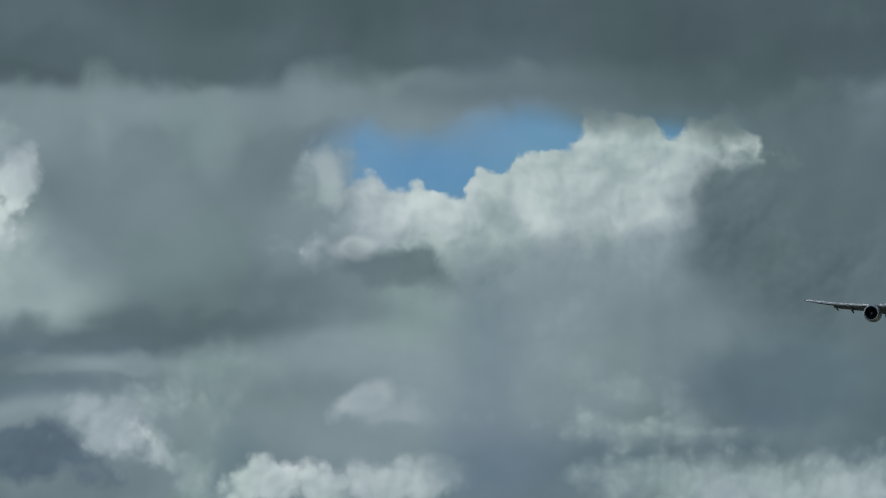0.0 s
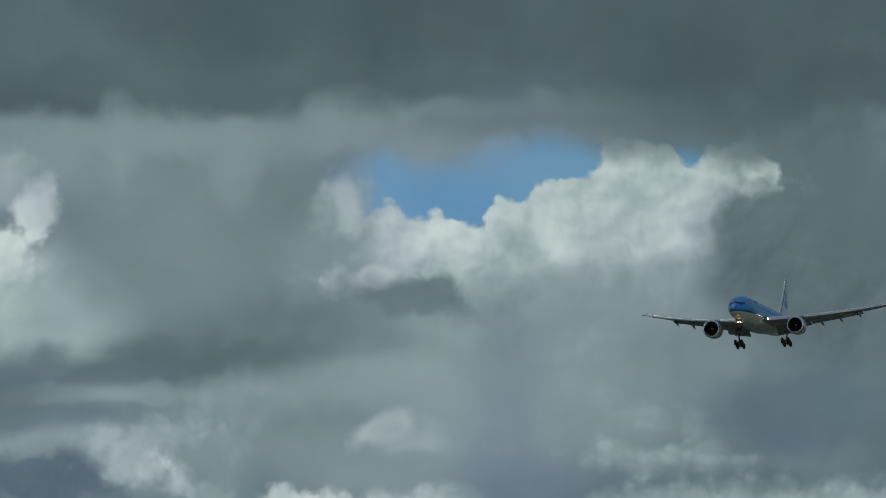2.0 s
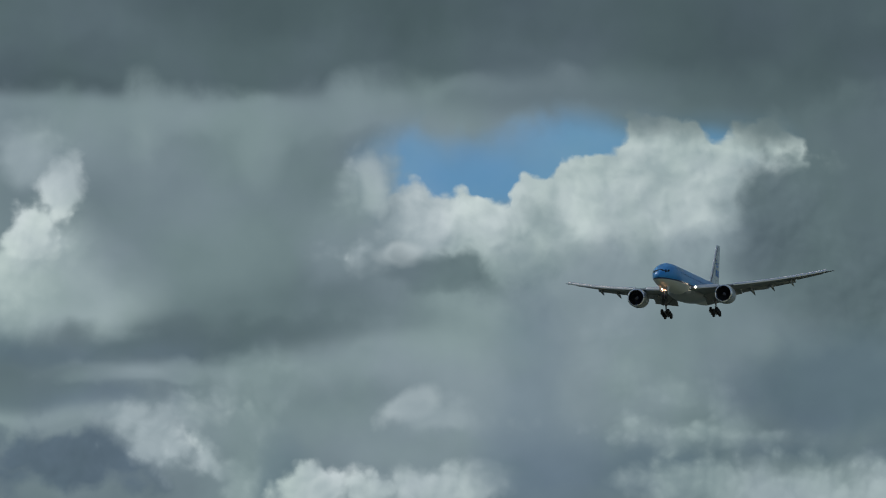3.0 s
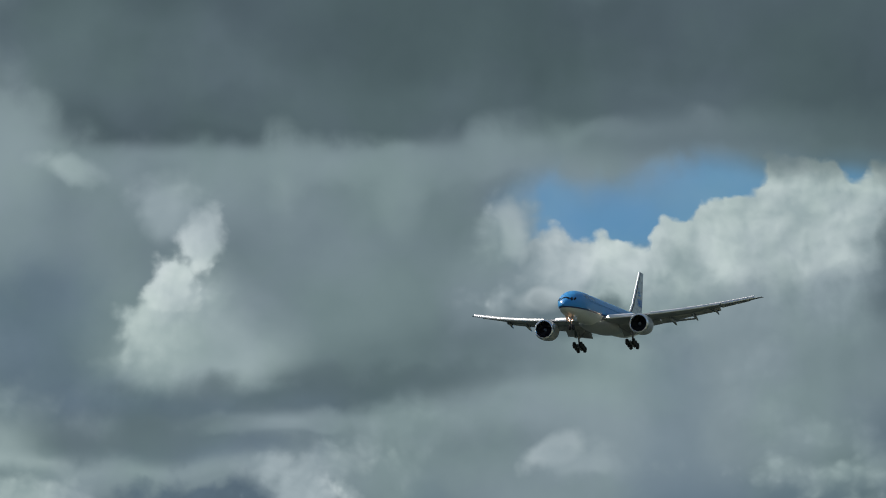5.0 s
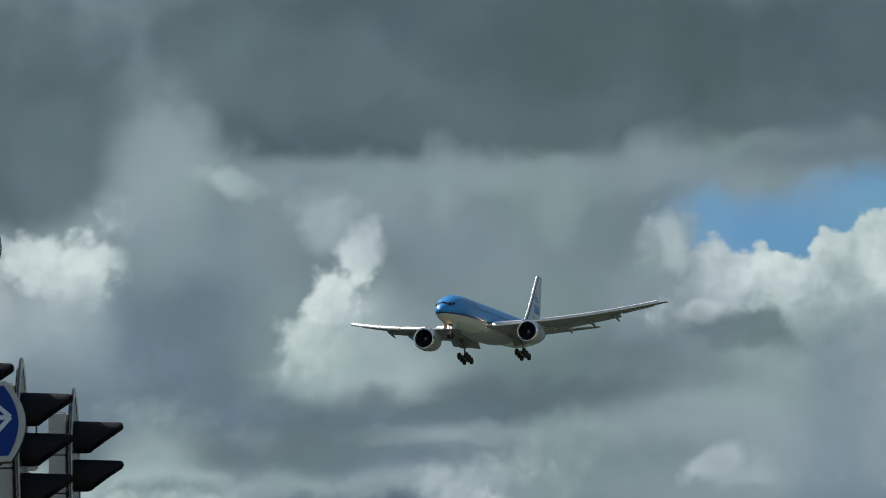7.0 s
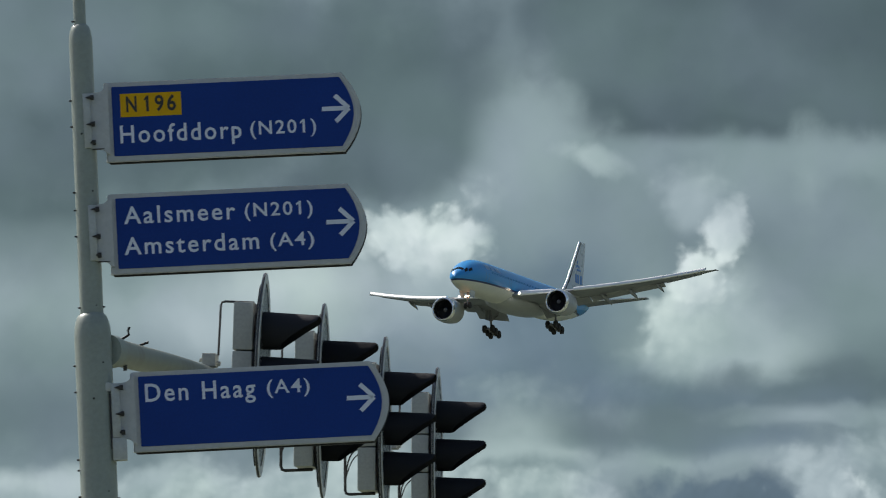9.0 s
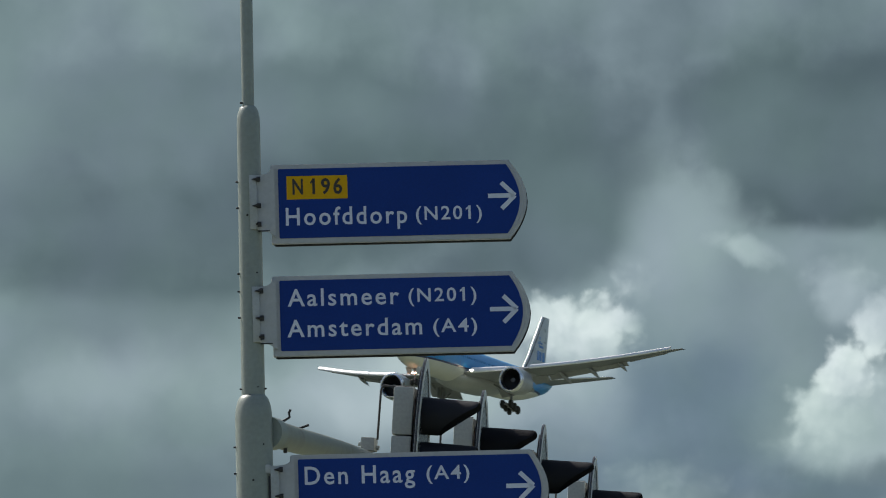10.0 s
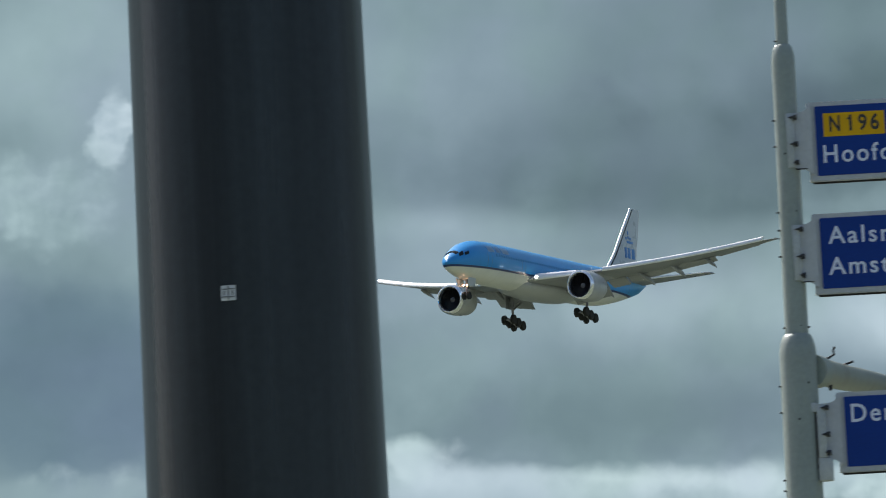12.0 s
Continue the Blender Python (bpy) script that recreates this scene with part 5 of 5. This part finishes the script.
# ---- four signal heads along the arm, lamps facing right ----
def build_head(m):
    """Local x: the way the lamps face; y away; z up, with the middle lamp at the origin."""
    head = thing("traffic_light", m, "grey traffic light with long black visors and oval backboard", "traffic light", "traffic lights on the arm")
    pitch = 0.235
    for k in (1, 0, -1):
        z = k * pitch
        bm = bmesh.new()
        block(bm, (-0.066, 0, z + 0.012 * k), (0.108, 0.23, pitch + (0.018 if k else -0.006)), 0.01)
        sect = part("lamp_section", bm, M_HOUSING, head, "grey lamp housing")
        bm = bmesh.new()
        # visor: a short tunnel, then cut away on a slant to a narrow tip
        rows, n = [], 24
        for x, low in ((0.0, -0.098), (0.035, -0.099), (0.06, -0.1), (0.105, -0.1), (0.122, -0.094), (0.138, -0.074), (0.18, -0.04), (0.24, 0.002), (0.29, 0.032), (0.312, 0.045), (0.322, 0.058)):
            r = 0.1 - 0.02 * x - (0.006 if x > 0.32 else 0)
            drop = -0.03 * x
            cut = math.degrees(math.asin(max(-0.999, min(0.93, (low - drop) / r)))) + 90
            cut = max(cut, 3)
            a0, a1 = radians(-90 + cut), radians(270 - cut)
            rows.append([Vector((x, r * math.cos(a0 + (a1 - a0) * i / n), z + r * math.sin(a0 + (a1 - a0) * i / n) + drop)) for i in range(n + 1)])
        loft(bm, rows, caps=False, closed=False)
        bmesh.ops.solidify(bm, geom=list(bm.faces), thickness=0.004)
        part("visor", bm, M_VISOR, sect, "long black visor")
        bm = bmesh.new()
        loft(bm, [ring((x, 0, z), (0, 1, 0), (0, 0, 1), r, r, 24) for x, r in ((-0.01, 0.104), (0.004, 0.1), (0.018, 0.07), (0.026, 0.02))])
        part("lens", bm, M_LENS, sect)
    # backboard: a tall rounded plate across the lamps' way
    def oval(a, b, k=36):
        return [(a * math.copysign(abs(math.cos(t)) ** 1.25, math.cos(t)), b * math.copysign(abs(math.sin(t)) ** 0.95, math.sin(t))) for t in (2 * math.pi * i / k for i in range(k))]
    bm = bmesh.new()
    loft(bm, [[Vector((x, p, q)) for p, q in oval(a, b)] for x, a, b in ((0.022, 0.193, 0.532), (0.022, 0.2, 0.54), (0.03, 0.2, 0.54), (0.03, 0.193, 0.532))])
    board = part("backboard", bm, M_BOARD, head, "black oval backboard with a white rim")
    for x in (0.0185, 0.0325):
        bm = bmesh.new()
        loft(bm, [[Vector((x + d, p, q)) for p, q in oval(a, b)] for d, a, b in ((0, 0.16, 0.485), (0.0015, 0.161, 0.486), (0.0015, 0.199, 0.539), (0, 0.2, 0.54))], caps=False)
        part("white_rim", bm, M_RIM, board, "white reflective rim")
    # black stiffening hoop behind the board
    bm = bmesh.new()
    loft(bm, [[Vector((x, p, q)) for p, q in oval(a, b)] for x, a, b in ((0.0, 0.125, 0.47), (0.0, 0.135, 0.48), (0.018, 0.135, 0.48), (0.018, 0.125, 0.47))], caps=False)
    part("hoop", bm, M_VISOR, board)
    for s in (1, -1):
        bm = bmesh.new()
        tube(bm, [(-0.03, 0, 0.382 * s), (-0.185, 0, 0.386 * s), (-0.202, 0, 0.38 * s), (-0.208, 0, 0.364 * s), (-0.212, 0, 0.1 if s > 0 else -0.06)], 0.0062 if s > 0 else 0.0085, 8)
        part("bracket_tube", bm, M_CABLE, head, "thin dark bent bracket tube")
    bm = bmesh.new()
    block(bm, (-0.255, 0, 0.072), (0.075, 0.1, 0.07), 0.008)
    part("clamp_box", bm, M_HOUSING, head)
    bm = bmesh.new()
    tube(bm, [(-0.31, 0, 0.075), (-0.2, 0, 0.055)], [0.012, 0.012], 8)
    part("clamp_bar", bm, M_HOUSING, head)
    bm = bmesh.new()
    tube(bm, smooth_table([(-0.205, -0.02, -0.34), (-0.19, -0.045, -0.22), (-0.16, -0.055, -0.15), (-0.12, -0.05, -0.125), (-0.1, 0, -0.12)], 14)[:, :3].tolist(), 0.005, 6)
    part("cable", bm, M_CABLE, head)
    bm = bmesh.new()
    tube(bm, smooth_table([(-0.21, 0.02, -0.29), (-0.18, 0.03, -0.2), (-0.13, 0.03, -0.14), (-0.1, 0, -0.1)], 12)[:, :3].tolist(), 0.004, 6)
    part("cable", bm, M_CABLE, head)
    return head


# place of the middle lamp, and how far each head leans over
HEADS = [(-4.882, 32.1, 5.254, 5.0), (-4.804, 33.8, 5.279, 3.8), (-4.744, 35.9, 5.317, 3.6), (-4.666, 37.7, 5.316, 3.5)]
first_head = build_head(pose(*HEADS[0][:3], 0, HEADS[0][3], -1))
for hx, hy, hz, lean in HEADS[1:]:
    copy_thing(first_head, pose(hx, hy, hz, 0, lean, -1))


# ---- the dark post close by ----
def build_post():
    post = thing("lamp_post", pose(-1.4495, 5.03, 0), "dark glossy metal post with a small pale sticker", "post")
    bm = bmesh.new()
    prof = [(0.0, 0.115), (1.0, 0.1095), (2.0, 0.1035), (2.47, 0.1005), (3.0, 0.0975), (4.0, 0.0915), (6.0, 0.081)]
    loft(bm, [ring((0, 0, z), (1, 0, 0), (0, 1, 0), r, r, 64) for z, r in prof])
    part("shaft", bm, M_POST, post)
    bm = bmesh.new()
    loft(bm, [ring((0, 0, z), (1, 0, 0), (0, 1, 0), r, r, 40) for z, r in ((0, 0.17), (0.03, 0.17), (0.05, 0.125), (0.09, 0.116))])
    part("base_flange", bm, M_POST, post)
    stick = pose(0.0015, -0.1014, 2.4255, 0, 0, 2)
    bm = bmesh.new()
    block(bm, (0, 0, 0), (0.0125, 0.0012, 0.0128), 0.0004, stick)
    sticker = part("sticker", bm, M_STICKER, post, "small pale square sticker with dark marks", smooth=False)
    for x, z, w, h in ((-0.003, 0.0032, 0.0042, 0.0008), (0.003, 0.0032, 0.0042, 0.0008), (-0.003, -0.0032, 0.0042, 0.0008), (0.003, -0.0032, 0.0042, 0.0008),
                       (-0.0036, 0, 0.0008, 0.004), (0.0036, 0, 0.0008, 0.004), (0, 0, 0.0009, 0.011)):
        bm = bmesh.new()
        block(bm, (x, -0.0009, z), (w, 0.0008, h), 0, stick)
        part("sticker_mark", bm, M_STICKER_INK, sticker, smooth=False)
    return post


build_post()


# ---- what moves ----
FLIGHT = (
    (0, 104.28, 1534.55, 162.50, -1.34, -0.60, 256.30),
    (1, 79.60, 1472.58, 158.82, -1.72, -0.60, 256.17),
    (2, 55.00, 1410.93, 154.82, -2.02, -0.60, 256.03),
    (3, 30.58, 1349.41, 151.40, -2.23, -0.80, 255.90),
    (4, 6.25, 1287.91, 148.07, -2.36, -1.00, 255.77),
    (4.5, -5.88, 1257.32, 146.29, -2.38, -1.10, 255.70),
    (5, -18.70, 1226.73, 144.03, -2.39, -1.23, 255.65),
    (5.5, -30.63, 1196.25, 141.90, -2.38, -1.35, 255.60),
    (6, -43.30, 1165.75, 139.55, -2.34, -1.40, 255.67),
    (7, -67.26, 1104.87, 135.30, -2.21, -1.50, 255.80),
    (8, -91.30, 1044.19, 131.21, -1.98, -1.55, 256.00),
    (9, -115.76, 983.53, 127.00, -1.67, -1.60, 256.20),
    (10, -139.45, 923.16, 122.68, -1.28, -1.30, 256.40),
    (10.5, -151.45, 892.96, 120.52, -1.05, -1.00, 256.52),
    (11, -164.34, 862.67, 117.38, -0.79, -0.70, 256.65),
    (11.5, -176.05, 832.67, 114.90, -0.52, -0.30, 256.77),
    (12, -187.66, 802.68, 112.85, -0.22, 0.10, 256.90),
)


def motions():
    walk(airliner, [(t, pose(x, y, z, bank, nose, turn)) for t, x, y, z, bank, nose, turn in FLIGHT])


motions()
